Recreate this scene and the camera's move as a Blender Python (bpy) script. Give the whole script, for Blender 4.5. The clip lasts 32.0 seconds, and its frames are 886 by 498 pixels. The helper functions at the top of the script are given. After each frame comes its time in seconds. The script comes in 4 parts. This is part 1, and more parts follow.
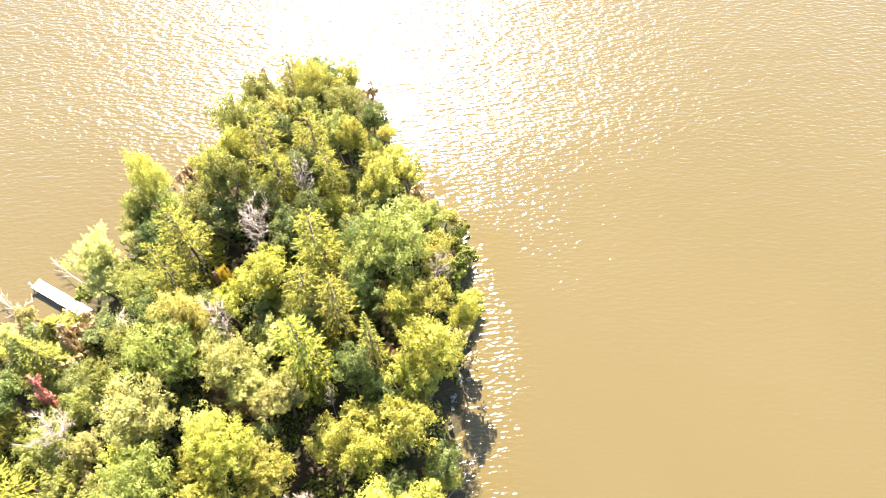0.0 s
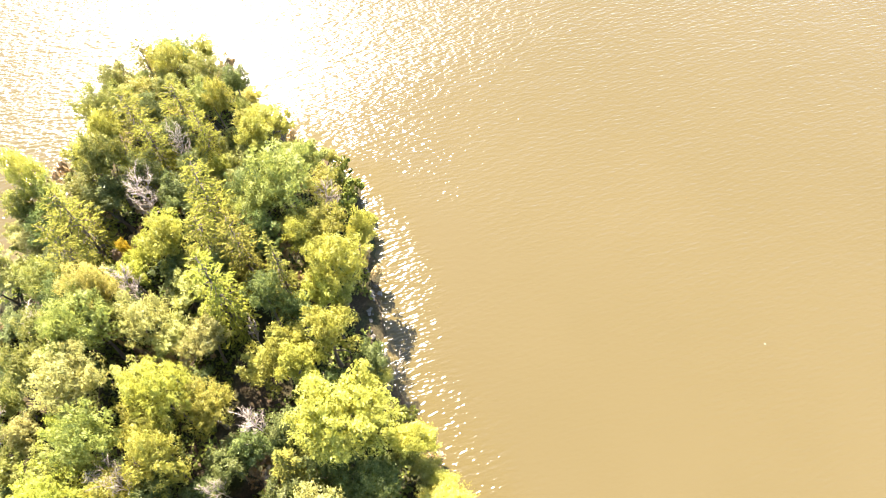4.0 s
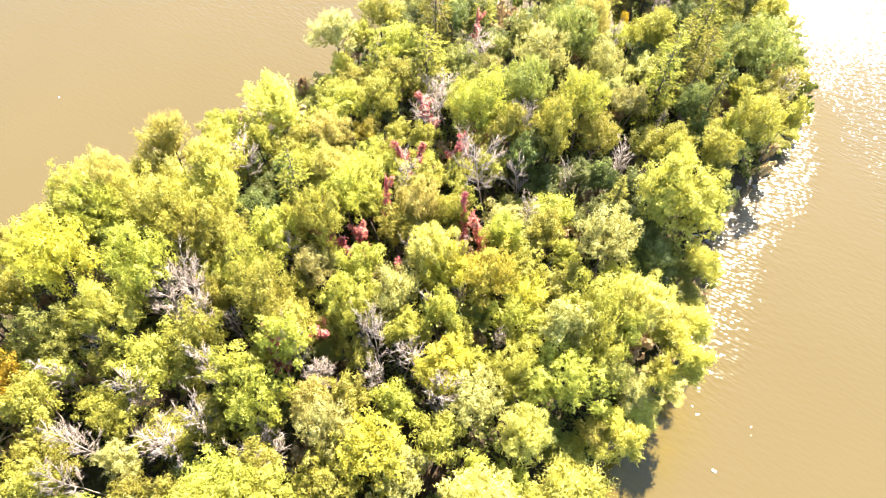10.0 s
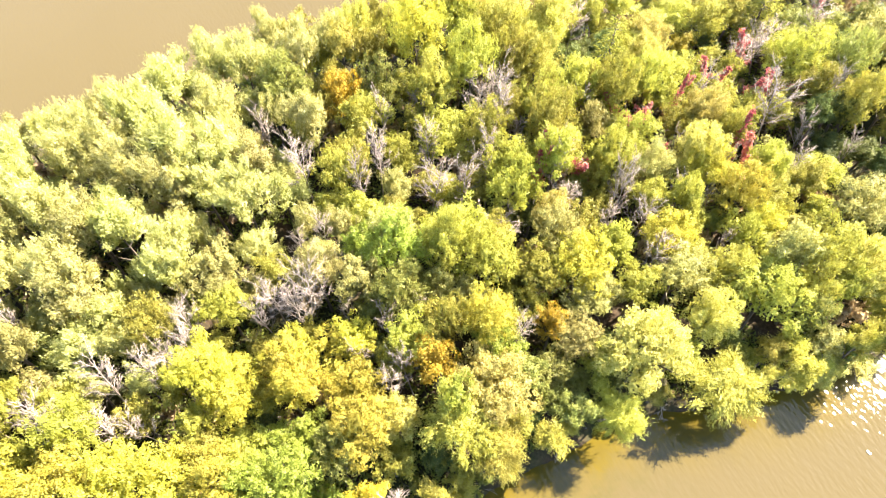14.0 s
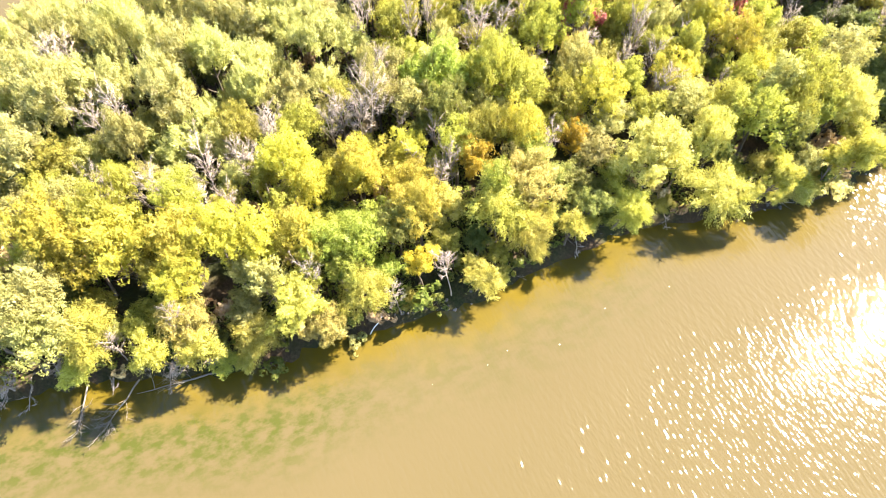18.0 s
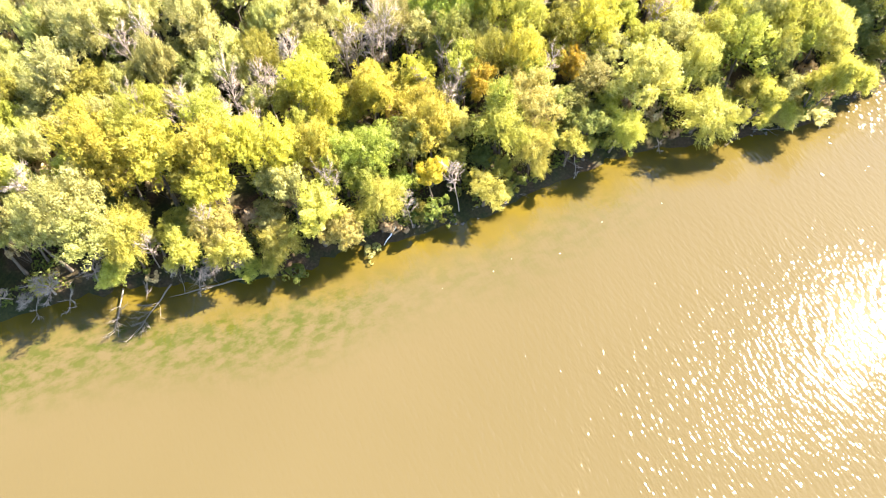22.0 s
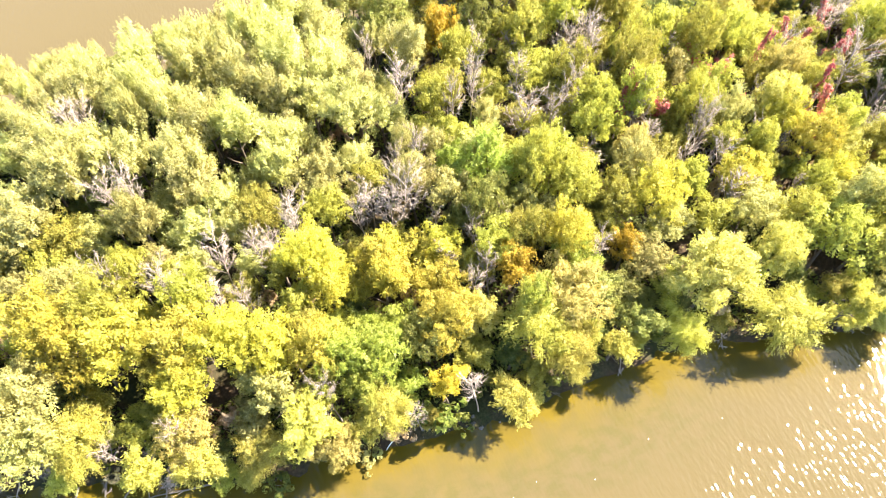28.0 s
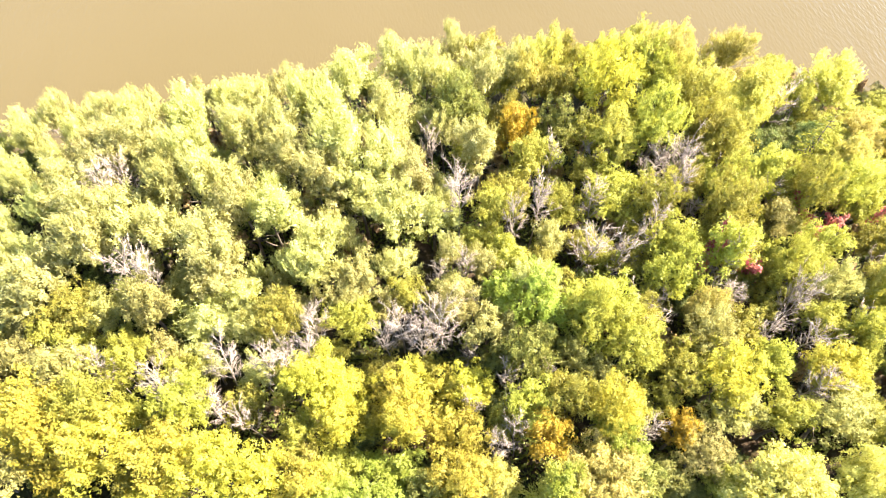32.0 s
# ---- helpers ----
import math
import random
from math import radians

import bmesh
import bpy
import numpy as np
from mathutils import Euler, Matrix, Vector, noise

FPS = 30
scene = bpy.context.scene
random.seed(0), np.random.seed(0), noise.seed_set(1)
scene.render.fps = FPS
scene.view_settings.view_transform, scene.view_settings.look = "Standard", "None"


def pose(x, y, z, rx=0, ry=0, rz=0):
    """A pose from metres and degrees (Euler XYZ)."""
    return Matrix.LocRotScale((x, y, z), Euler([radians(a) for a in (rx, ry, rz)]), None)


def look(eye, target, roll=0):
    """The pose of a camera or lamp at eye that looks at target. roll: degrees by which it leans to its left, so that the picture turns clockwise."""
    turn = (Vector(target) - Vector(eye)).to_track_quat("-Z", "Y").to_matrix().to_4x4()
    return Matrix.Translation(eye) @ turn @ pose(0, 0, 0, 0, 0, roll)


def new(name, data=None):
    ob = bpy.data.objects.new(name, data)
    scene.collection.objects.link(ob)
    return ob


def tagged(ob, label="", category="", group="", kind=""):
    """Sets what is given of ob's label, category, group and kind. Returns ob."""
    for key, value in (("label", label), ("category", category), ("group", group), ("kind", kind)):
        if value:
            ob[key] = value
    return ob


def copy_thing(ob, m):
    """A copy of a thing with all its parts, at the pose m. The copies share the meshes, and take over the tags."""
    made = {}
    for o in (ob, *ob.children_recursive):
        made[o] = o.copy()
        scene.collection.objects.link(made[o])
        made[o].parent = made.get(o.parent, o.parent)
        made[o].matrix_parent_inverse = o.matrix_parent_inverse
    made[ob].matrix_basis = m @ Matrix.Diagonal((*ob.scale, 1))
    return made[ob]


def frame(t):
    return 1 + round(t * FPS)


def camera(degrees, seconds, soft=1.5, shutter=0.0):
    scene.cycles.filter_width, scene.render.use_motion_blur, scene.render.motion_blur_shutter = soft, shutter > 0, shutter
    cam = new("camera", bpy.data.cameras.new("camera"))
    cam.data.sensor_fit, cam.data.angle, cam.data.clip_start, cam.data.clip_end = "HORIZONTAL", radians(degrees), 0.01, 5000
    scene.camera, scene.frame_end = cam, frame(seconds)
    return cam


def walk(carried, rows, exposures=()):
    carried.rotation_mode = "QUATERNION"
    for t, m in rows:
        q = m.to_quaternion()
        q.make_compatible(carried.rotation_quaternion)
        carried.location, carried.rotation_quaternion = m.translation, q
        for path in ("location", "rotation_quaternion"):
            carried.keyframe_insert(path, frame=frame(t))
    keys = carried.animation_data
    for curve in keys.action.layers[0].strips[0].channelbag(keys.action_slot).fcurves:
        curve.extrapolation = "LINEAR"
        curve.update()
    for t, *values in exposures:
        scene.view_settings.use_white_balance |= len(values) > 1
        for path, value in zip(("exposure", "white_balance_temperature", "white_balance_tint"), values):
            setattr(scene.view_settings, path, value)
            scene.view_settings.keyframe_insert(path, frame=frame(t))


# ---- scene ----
cam = camera(66.1, 32.0, soft=0.5)
METRES, EYE, TILT, LEAN, TURN = 120.0, 58.8, -60.15, 0.235, 0.0
ROWS = [
    (0.0, 0.0, 0.0, 0.0, 0.0, 0.0, -0.0),
    (0.5, 0.0005, -0.0026, -0.0032, 0.05, 0.03, -0.03),
    (1.0, 0.0008, -0.0066, -0.0078, 0.04, -0.0, -0.05),
    (1.5, 0.0009, -0.0119, -0.0136, 0.02, -0.06, -0.13),
    (2.0, 0.0008, -0.0185, -0.0197, -0.07, -0.17, -0.25),
    (2.5, 0.0033, -0.0209, -0.0325, -3.25, 0.14, 5.56),
    (4.5, -0.0026, -0.0486, -0.0861, -8.11, -0.13, 13.49),
    (5.0, -0.0059, -0.0565, -0.1003, -6.06, 0.42, 9.9),
    (5.5, -0.0093, -0.0647, -0.1145, -3.39, 0.87, 5.05),
    (6.0, -0.0121, -0.0728, -0.1288, -0.67, 1.04, 0.19),
    (6.5, -0.0128, -0.0803, -0.1446, 2.33, 1.11, -4.8),
    (7.0, -0.0136, -0.0888, -0.1597, 5.64, 0.73, -10.31),
    (7.5, -0.0134, -0.0974, -0.1752, 8.41, 0.23, -14.65),
    (8.0, -0.013, -0.1067, -0.1908, 10.53, -0.31, -18.04),
    (8.5, -0.0108, -0.1159, -0.2064, 13.88, -1.41, -23.07),
    (9.0, -0.0074, -0.1248, -0.2221, 15.47, -1.99, -25.36),
    (9.5, -0.0038, -0.1344, -0.2376, 16.07, -2.24, -26.32),
    (10.0, 0.0004, -0.1434, -0.2523, 19.15, -3.77, -30.55),
    (10.5, 0.0061, -0.1521, -0.2675, 23.77, -6.27, -35.9),
    (11.0, 0.0134, -0.1609, -0.2811, 28.02, -8.96, -39.98),
    (11.5, 0.0213, -0.1689, -0.295, 32.04, -11.65, -43.35),
    (12.0, 0.03, -0.1773, -0.3087, 37.05, -15.28, -46.95),
    (12.5, 0.0429, -0.1842, -0.3224, 42.03, -18.78, -49.67),
    (13.0, 0.0538, -0.1928, -0.3346, 46.15, -22.15, -51.79),
    (13.5, 0.0674, -0.2005, -0.3465, 47.95, -23.6, -52.52),
    (14.0, 0.083, -0.2074, -0.3579, 48.2, -23.72, -52.52),
    (14.5, 0.0987, -0.2145, -0.3687, 48.36, -23.92, -52.57),
    (15.0, 0.1145, -0.2224, -0.3797, 48.27, -23.99, -52.63),
    (15.5, 0.1326, -0.2284, -0.3898, 48.56, -24.18, -52.7),
    (17.5, 0.2069, -0.2522, -0.4282, 49.19, -24.76, -53.01),
    (18.0, 0.2258, -0.258, -0.437, 49.35, -24.93, -53.09),
    (18.5, 0.2449, -0.2633, -0.4457, 49.52, -25.03, -53.17),
    (19.0, 0.2637, -0.2684, -0.4538, 49.7, -25.23, -53.24),
    (19.5, 0.2811, -0.2737, -0.4612, 49.76, -25.36, -53.25),
    (20.0, 0.2936, -0.2772, -0.466, 49.82, -25.51, -53.28),
    (20.5, 0.3016, -0.2789, -0.4699, 49.62, -25.35, -53.26),
    (21.0, 0.3041, -0.2794, -0.4713, 49.4, -25.19, -53.17),
    (21.5, 0.3013, -0.2791, -0.471, 49.22, -25.07, -53.03),
    (22.0, 0.2959, -0.2775, -0.4699, 49.11, -24.98, -52.89),
    (22.5, 0.2886, -0.275, -0.4683, 49.03, -24.89, -52.77),
    (23.0, 0.2795, -0.2719, -0.4655, 48.98, -24.83, -52.67),
    (23.5, 0.2689, -0.2687, -0.462, 48.94, -24.77, -52.59),
    (24.0, 0.2569, -0.2654, -0.4576, 48.89, -24.71, -52.52),
    (24.5, 0.244, -0.2622, -0.4528, 49.02, -24.78, -52.54),
    (25.0, 0.2304, -0.259, -0.4475, 49.27, -24.92, -52.63),
    (25.5, 0.2159, -0.256, -0.4415, 49.69, -25.26, -52.8),
    (27.5, 0.1546, -0.2431, -0.4166, 53.46, -28.08, -54.29),
    (28.0, 0.1382, -0.2396, -0.4102, 56.21, -30.34, -55.24),
    (28.5, 0.1211, -0.2363, -0.4037, 58.32, -32.14, -55.88),
    (29.0, 0.1045, -0.2328, -0.3975, 59.52, -33.13, -56.2),
    (29.5, 0.0877, -0.2293, -0.3923, 59.42, -32.99, -56.21),
    (30.0, 0.0703, -0.226, -0.3865, 59.38, -32.99, -56.2),
    (30.5, 0.0554, -0.2234, -0.3816, 59.23, -32.89, -56.25),
    (31.0, 0.0452, -0.2213, -0.3782, 62.22, -35.33, -57.22),
    (31.5, 0.0379, -0.2194, -0.3747, 70.66, -42.59, -58.94),
    (32.0, 0.0343, -0.2172, -0.3724, 75.71, -46.94, -59.56),
]
walk(cam, [(t, pose(0, 0, EYE, TILT, LEAN, TURN) @ pose(METRES * x, METRES * y, METRES * z, 90 + pitch, roll, yaw)) for t, x, y, z, yaw, pitch, roll in ROWS])

# ---- light ----
SUN_AZ, SUN_EL = -8.0, 45.0          # degrees clockwise from +y, and above the horizon
to_sun = Vector((math.sin(radians(SUN_AZ)) * math.cos(radians(SUN_EL)), math.cos(radians(SUN_AZ)) * math.cos(radians(SUN_EL)), math.sin(radians(SUN_EL))))
scene.view_settings.exposure = 3.42
world = bpy.data.worlds.new("sky")
scene.world = world
world.use_nodes = True
sky = world.node_tree.nodes.new("ShaderNodeTexSky")
sky.sky_type = "NISHITA"
sky.sun_disc = False
sky.sun_elevation, sky.sun_rotation = radians(SUN_EL), radians(SUN_AZ)
sky.dust_density = 0.45
world.node_tree.nodes["Background"].inputs["Strength"].default_value = 0.085
world.node_tree.links.new(sky.outputs[0], world.node_tree.nodes["Background"].inputs["Color"])
sun_data = bpy.data.lights.new("sun", "SUN")
sun_data.energy, sun_data.angle, sun_data.color = 5.1, radians(0.55), (1.0, 0.90, 0.79)
sun = new("sun", sun_data)
sun.matrix_world = look(to_sun * 200, (0, 0, 0))


# ---- materials ----
def material(name, rough=0.7, spec=0.3):
    """A node material: (material, nodes, links, principled)."""
    m = bpy.data.materials.new(name)
    m.use_nodes = True
    nt = m.node_tree
    p = nt.nodes["Principled BSDF"]
    p.inputs["Roughness"].default_value = rough
    p.inputs["Specular IOR Level"].default_value = spec
    return m, nt.nodes, nt.links, p


def noise_tex(N, L, scale, detail=4.0, vec=None, rough=0.55):
    n = N.new("ShaderNodeTexNoise")
    n.inputs["Scale"].default_value, n.inputs["Detail"].default_value, n.inputs["Roughness"].default_value = scale, detail, rough
    if vec:
        L.new(vec, n.inputs["Vector"])
    return n


def ramp(N, L, src, stops):
    r = N.new("ShaderNodeValToRGB")
    el = r.color_ramp.elements
    while len(el) < len(stops):
        el.new(0.5)
    for e, (pos, col) in zip(el, stops):
        e.position, e.color = pos, (*col, 1)
    L.new(src, r.inputs["Fac"])
    return r


def math_node(N, L, op, a, b):
    n = N.new("ShaderNodeMath")
    n.operation = op
    for i, v in enumerate((a, b)):
        if isinstance(v, (int, float)):
            n.inputs[i].default_value = v
        else:
            L.new(v, n.inputs[i])
    return n.outputs[0]


def mix_rgb(N, L, fac, a, b, mode="MIX"):
    n = N.new("ShaderNodeMix")
    n.data_type, n.blend_type = "RGBA", mode
    for sock, v in ((n.inputs[0], fac), (n.inputs[6], a), (n.inputs[7], b)):
        if isinstance(v, (int, float)):
            sock.default_value = v
        elif isinstance(v, tuple):
            sock.default_value = (*v, 1)
        else:
            L.new(v, sock)
    return n.outputs[2]


def leaf_material(name, a, b, c, glow=0.5, rough=0.5, spec=0.2, through_tint=(1.04, 1.0, 0.87)):
    """Leaves from colour a to b, leaf by leaf, with some of colour c; a share of the light comes through the blade."""
    m, N, L, p = material(name, rough, spec)
    geo, obj = N.new("ShaderNodeNewGeometry"), N.new("ShaderNodeObjectInfo")
    tc = N.new("ShaderNodeTexCoord")
    cl = noise_tex(N, L, 1.7, 3, tc.outputs["Object"])
    half = lambda p, q: tuple((u + v) / 2 for u, v in zip(p, q))
    leafy = ramp(N, L, geo.outputs["Random Per Island"], [(0.0, tuple(v * 0.75 for v in a)), (0.35, a), (0.7, b), (1.0, c)])
    patch = ramp(N, L, cl.outputs["Fac"], [(0.36, a), (0.5, b), (0.64, c)])
    clump = mix_rgb(N, L, 0.42, leafy.outputs[0], patch.outputs[0])
    hsv = N.new("ShaderNodeHueSaturation")
    L.new(clump, hsv.inputs["Color"])
    L.new(math_node(N, L, "MULTIPLY_ADD", obj.outputs["Random"], 0.03), hsv.inputs["Hue"])
    hsv.inputs["Hue"].links[0].from_node.inputs[2].default_value = 0.486
    L.new(math_node(N, L, "MULTIPLY_ADD", obj.outputs["Random"], 0.5), hsv.inputs["Value"])
    hsv.inputs["Value"].links[0].from_node.inputs[2].default_value = 1.02
    L.new(hsv.outputs[0], p.inputs["Base Color"])
    tr = N.new("ShaderNodeBsdfTranslucent")
    thin = N.new("ShaderNodeMix")
    thin.data_type, thin.blend_type = "RGBA", "MULTIPLY"
    thin.inputs[0].default_value = 1.0
    thin.inputs[7].default_value = (*through_tint, 1)
    L.new(hsv.outputs[0], thin.inputs[6])
    L.new(thin.outputs[2], tr.inputs["Color"])
    mx = N.new("ShaderNodeMixShader")
    mx.inputs[0].default_value = glow
    L.new(p.outputs[0], mx.inputs[1])
    L.new(tr.outputs[0], mx.inputs[2])
    L.new(mx.outputs[0], N["Material Output"].inputs["Surface"])
    return m


LEAF = {
    "yellow": leaf_material("leaves_yellow_green", (0.155, 0.153, 0.023), (0.236, 0.224, 0.032), (0.28, 0.259, 0.053)),
    "gold": leaf_material("leaves_yellow", (0.215, 0.194, 0.023), (0.298, 0.262, 0.032), (0.345, 0.302, 0.053)),
    "green": leaf_material("leaves_mid_green", (0.105, 0.116, 0.024), (0.170, 0.172, 0.034), (0.21, 0.205, 0.054)),
    "pale": leaf_material("leaves_pale_green", (0.165, 0.158, 0.043), (0.245, 0.228, 0.068), (0.335, 0.306, 0.098), rough=0.45, spec=0.2),
    "bright": leaf_material("leaves_bright_green", (0.19, 0.187, 0.045), (0.290, 0.275, 0.080), (0.395, 0.372, 0.170), rough=0.45, spec=0.2),
    "lemon": leaf_material("leaves_lemon_green", (0.20, 0.19, 0.029), (0.30, 0.278, 0.046), (0.37, 0.34, 0.084), rough=0.45, spec=0.2),
    "lime": leaf_material("leaves_lime_green", (0.20, 0.205, 0.029), (0.30, 0.295, 0.047), (0.37, 0.355, 0.084), rough=0.45, spec=0.2),
    "lush": leaf_material("leaves_fresh_green", (0.12, 0.145, 0.019), (0.185, 0.205, 0.027), (0.25, 0.26, 0.051), rough=0.45, spec=0.2),
    "cream": leaf_material("leaves_cream_yellow", (0.23, 0.204, 0.040), (0.315, 0.282, 0.067), (0.39, 0.352, 0.125)),
    "dark": leaf_material("leaves_dark_green", (0.058, 0.074, 0.019), (0.100, 0.114, 0.028), (0.142, 0.150, 0.042)),
    "orange": leaf_material("leaves_orange", (0.22, 0.155, 0.014), (0.29, 0.212, 0.020), (0.32, 0.25, 0.035), through_tint=(1.0, 0.95, 0.6)),
    "red": leaf_material("leaves_crimson", (0.23, 0.046, 0.050), (0.32, 0.085, 0.082), (0.34, 0.19, 0.12), through_tint=(1.0, 0.9, 0.9)),
    "pine": leaf_material("needles_pine", (0.095, 0.092, 0.012), (0.160, 0.150, 0.020), (0.215, 0.198, 0.035), glow=0.36, rough=0.75, spec=0.08),
    "spruce": leaf_material("needles_spruce", (0.088, 0.086, 0.014), (0.150, 0.141, 0.024), (0.205, 0.188, 0.042), glow=0.34, rough=0.75, spec=0.08),
    "dry": leaf_material("leaves_withered_tan", (0.16, 0.105, 0.050), (0.26, 0.185, 0.095), (0.34, 0.26, 0.15), glow=0.3, rough=0.7, spec=0.1, through_tint=(1.0, 0.9, 0.75)),
    "shrub": leaf_material("leaves_undergrowth", (0.058, 0.076, 0.012), (0.105, 0.118, 0.018), (0.155, 0.145, 0.032)),
}


def wood_material(name, a, b):
    m, N, L, p = material(name, 0.8, 0.2)
    tc, obj = N.new("ShaderNodeTexCoord"), N.new("ShaderNodeObjectInfo")
    mp = N.new("ShaderNodeMapping")
    mp.inputs["Scale"].default_value = (9, 9, 1.6)
    L.new(tc.outputs["Object"], mp.inputs["Vector"])
    n = noise_tex(N, L, 1.0, 6, mp.outputs[0])
    n2 = noise_tex(N, L, 0.8, 2, tc.outputs["Object"])
    col = ramp(N, L, n.outputs["Fac"], [(0.3, a), (0.7, b)])
    dark = mix_rgb(N, L, math_node(N, L, "MULTIPLY", n2.outputs["Fac"], 0.5), col.outputs[0], tuple(v * 0.6 for v in a))
    hsv = N.new("ShaderNodeHueSaturation")
    L.new(dark, hsv.inputs["Color"])
    L.new(math_node(N, L, "ADD", math_node(N, L, "MULTIPLY", obj.outputs["Random"], 0.4), 0.8), hsv.inputs["Value"])
    L.new(hsv.outputs[0], p.inputs["Base Color"])
    bp = N.new("ShaderNodeBump")
    bp.inputs["Strength"].default_value, bp.inputs["Distance"].default_value = 0.6, 0.02
    L.new(n.outputs["Fac"], bp.inputs["Height"])
    L.new(bp.outputs[0], p.inputs["Normal"])
    return m


BARK = wood_material("bark_brown_grey", (0.07, 0.055, 0.04), (0.15, 0.12, 0.09))
DEAD = wood_material("dead_wood_grey", (0.20, 0.158, 0.125), (0.37, 0.305, 0.25))
DRIFT = wood_material("bleached_driftwood", (0.10, 0.082, 0.062), (0.20, 0.17, 0.135))


def ground_material():
    m, N, L, p = material("forest_soil_and_litter", 0.95, 0.1)
    tc = N.new("ShaderNodeTexCoord")
    big = noise_tex(N, L, 0.22, 4, tc.outputs["Object"])
    fine = noise_tex(N, L, 4.0, 6, tc.outputs["Object"], 0.7)
    soil = ramp(N, L, fine.outputs["Fac"], [(0.3, (0.020, 0.014, 0.008)), (0.55, (0.044, 0.030, 0.017)), (0.75, (0.080, 0.056, 0.032))])
    moss = ramp(N, L, fine.outputs["Fac"], [(0.3, (0.012, 0.014, 0.005)), (0.7, (0.032, 0.034, 0.011))])
    patch = ramp(N, L, big.outputs["Fac"], [(0.42, (0, 0, 0)), (0.6, (1, 1, 1))])
    L.new(mix_rgb(N, L, patch.outputs[0], soil.outputs[0], moss.outputs[0]), p.inputs["Base Color"])
    bp = N.new("ShaderNodeBump")
    bp.inputs["Strength"].default_value, bp.inputs["Distance"].default_value = 0.8, 0.08
    L.new(fine.outputs["Fac"], bp.inputs["Height"])
    L.new(bp.outputs[0], p.inputs["Normal"])
    return m


def water_material():
    """Silty river water: light scattered by the silt, lighter sand in the shallows, drowned weed, and a rippled shiny surface."""
    m, N, L, p = material("silty_river_water")
    tc = N.new("ShaderNodeTexCoord")
    at = N.new("ShaderNodeAttribute")
    at.attribute_name = "shallow"
    aw = N.new("ShaderNodeAttribute")
    aw.attribute_name = "weed"
    ruffle = N.new("ShaderNodeAttribute")
    ruffle.attribute_name = "ruffle"
    big = noise_tex(N, L, 0.035, 3, tc.outputs["Object"])
    mid = noise_tex(N, L, 0.35, 5, tc.outputs["Object"])
    deep = ramp(N, L, big.outputs["Fac"], [(0.3, (0.0540, 0.0406, 0.0160)), (0.7, (0.0575, 0.0434, 0.0180))])
    sand = ramp(N, L, mid.outputs["Fac"], [(0.35, (0.052, 0.0385, 0.0060)), (0.65, (0.066, 0.0465, 0.0022))])
    shore = mix_rgb(N, L, math_node(N, L, "MULTIPLY", at.outputs["Fac"], 0.9), deep.outputs[0], sand.outputs[0])
    drawn = N.new("ShaderNodeMapping")       # weed drawn out along the current
    drawn.inputs["Rotation"].default_value = (0, 0, radians(-22))
    drawn.inputs["Scale"].default_value = (1.0, 0.62, 1)
    L.new(tc.outputs["Object"], drawn.inputs["Vector"])
    tuft = noise_tex(N, L, 1.0, 5, drawn.outputs[0], 0.62)
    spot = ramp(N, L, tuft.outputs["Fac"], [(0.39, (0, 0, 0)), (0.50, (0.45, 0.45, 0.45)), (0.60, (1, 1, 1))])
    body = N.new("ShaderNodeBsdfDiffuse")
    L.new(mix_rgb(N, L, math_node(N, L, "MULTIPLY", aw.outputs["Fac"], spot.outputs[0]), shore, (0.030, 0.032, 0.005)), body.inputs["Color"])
    normal = None
    for turn, stretch, depth in ((-28, (0.95, 2.6, 1.0), 0.132), (-8, (2.1, 4.2, 1.0), 0.055), (-50, (0.2, 0.45, 1.0), 0.12)):
        mp = N.new("ShaderNodeMapping")
        mp.inputs["Rotation"].default_value = (0, 0, radians(turn))
        mp.inputs["Scale"].default_value = stretch
        L.new(tc.outputs["Object"], mp.inputs["Vector"])
        w = noise_tex(N, L, 1.0, 0.6, mp.outputs[0], 0.45)
        b = N.new("ShaderNodeBump")
        b.inputs["Distance"].default_value = depth
        L.new(ruffle.outputs["Fac"], b.inputs["Strength"])
        L.new(w.outputs["Fac"], b.inputs["Height"])
        if normal:
            L.new(normal, b.inputs["Normal"])
        normal = b.outputs[0]
    gloss = N.new("ShaderNodeBsdfGlossy")
    gloss.distribution = "BECKMANN"
    wind = math_node(N, L, "SUBTRACT", math_node(N, L, "MULTIPLY", ruffle.outputs["Fac"], 0.7), 0.5)     # rougher where the wind is free
    L.new(math_node(N, L, "MAXIMUM", math_node(N, L, "MULTIPLY", ruffle.outputs["Fac"], 0.225), wind), gloss.inputs["Roughness"])
    L.new(normal, gloss.inputs["Normal"])
    fr = N.new("ShaderNodeFresnel")
    fr.inputs["IOR"].default_value = 1.33
    L.new(normal, fr.inputs["Normal"])
    mx = N.new("ShaderNodeMixShader")
    L.new(fr.outputs[0], mx.inputs[0])
    L.new(body.outputs[0], mx.inputs[1])
    L.new(gloss.outputs[0], mx.inputs[2])
    L.new(mx.outputs[0], N["Material Output"].inputs["Surface"])
    return m


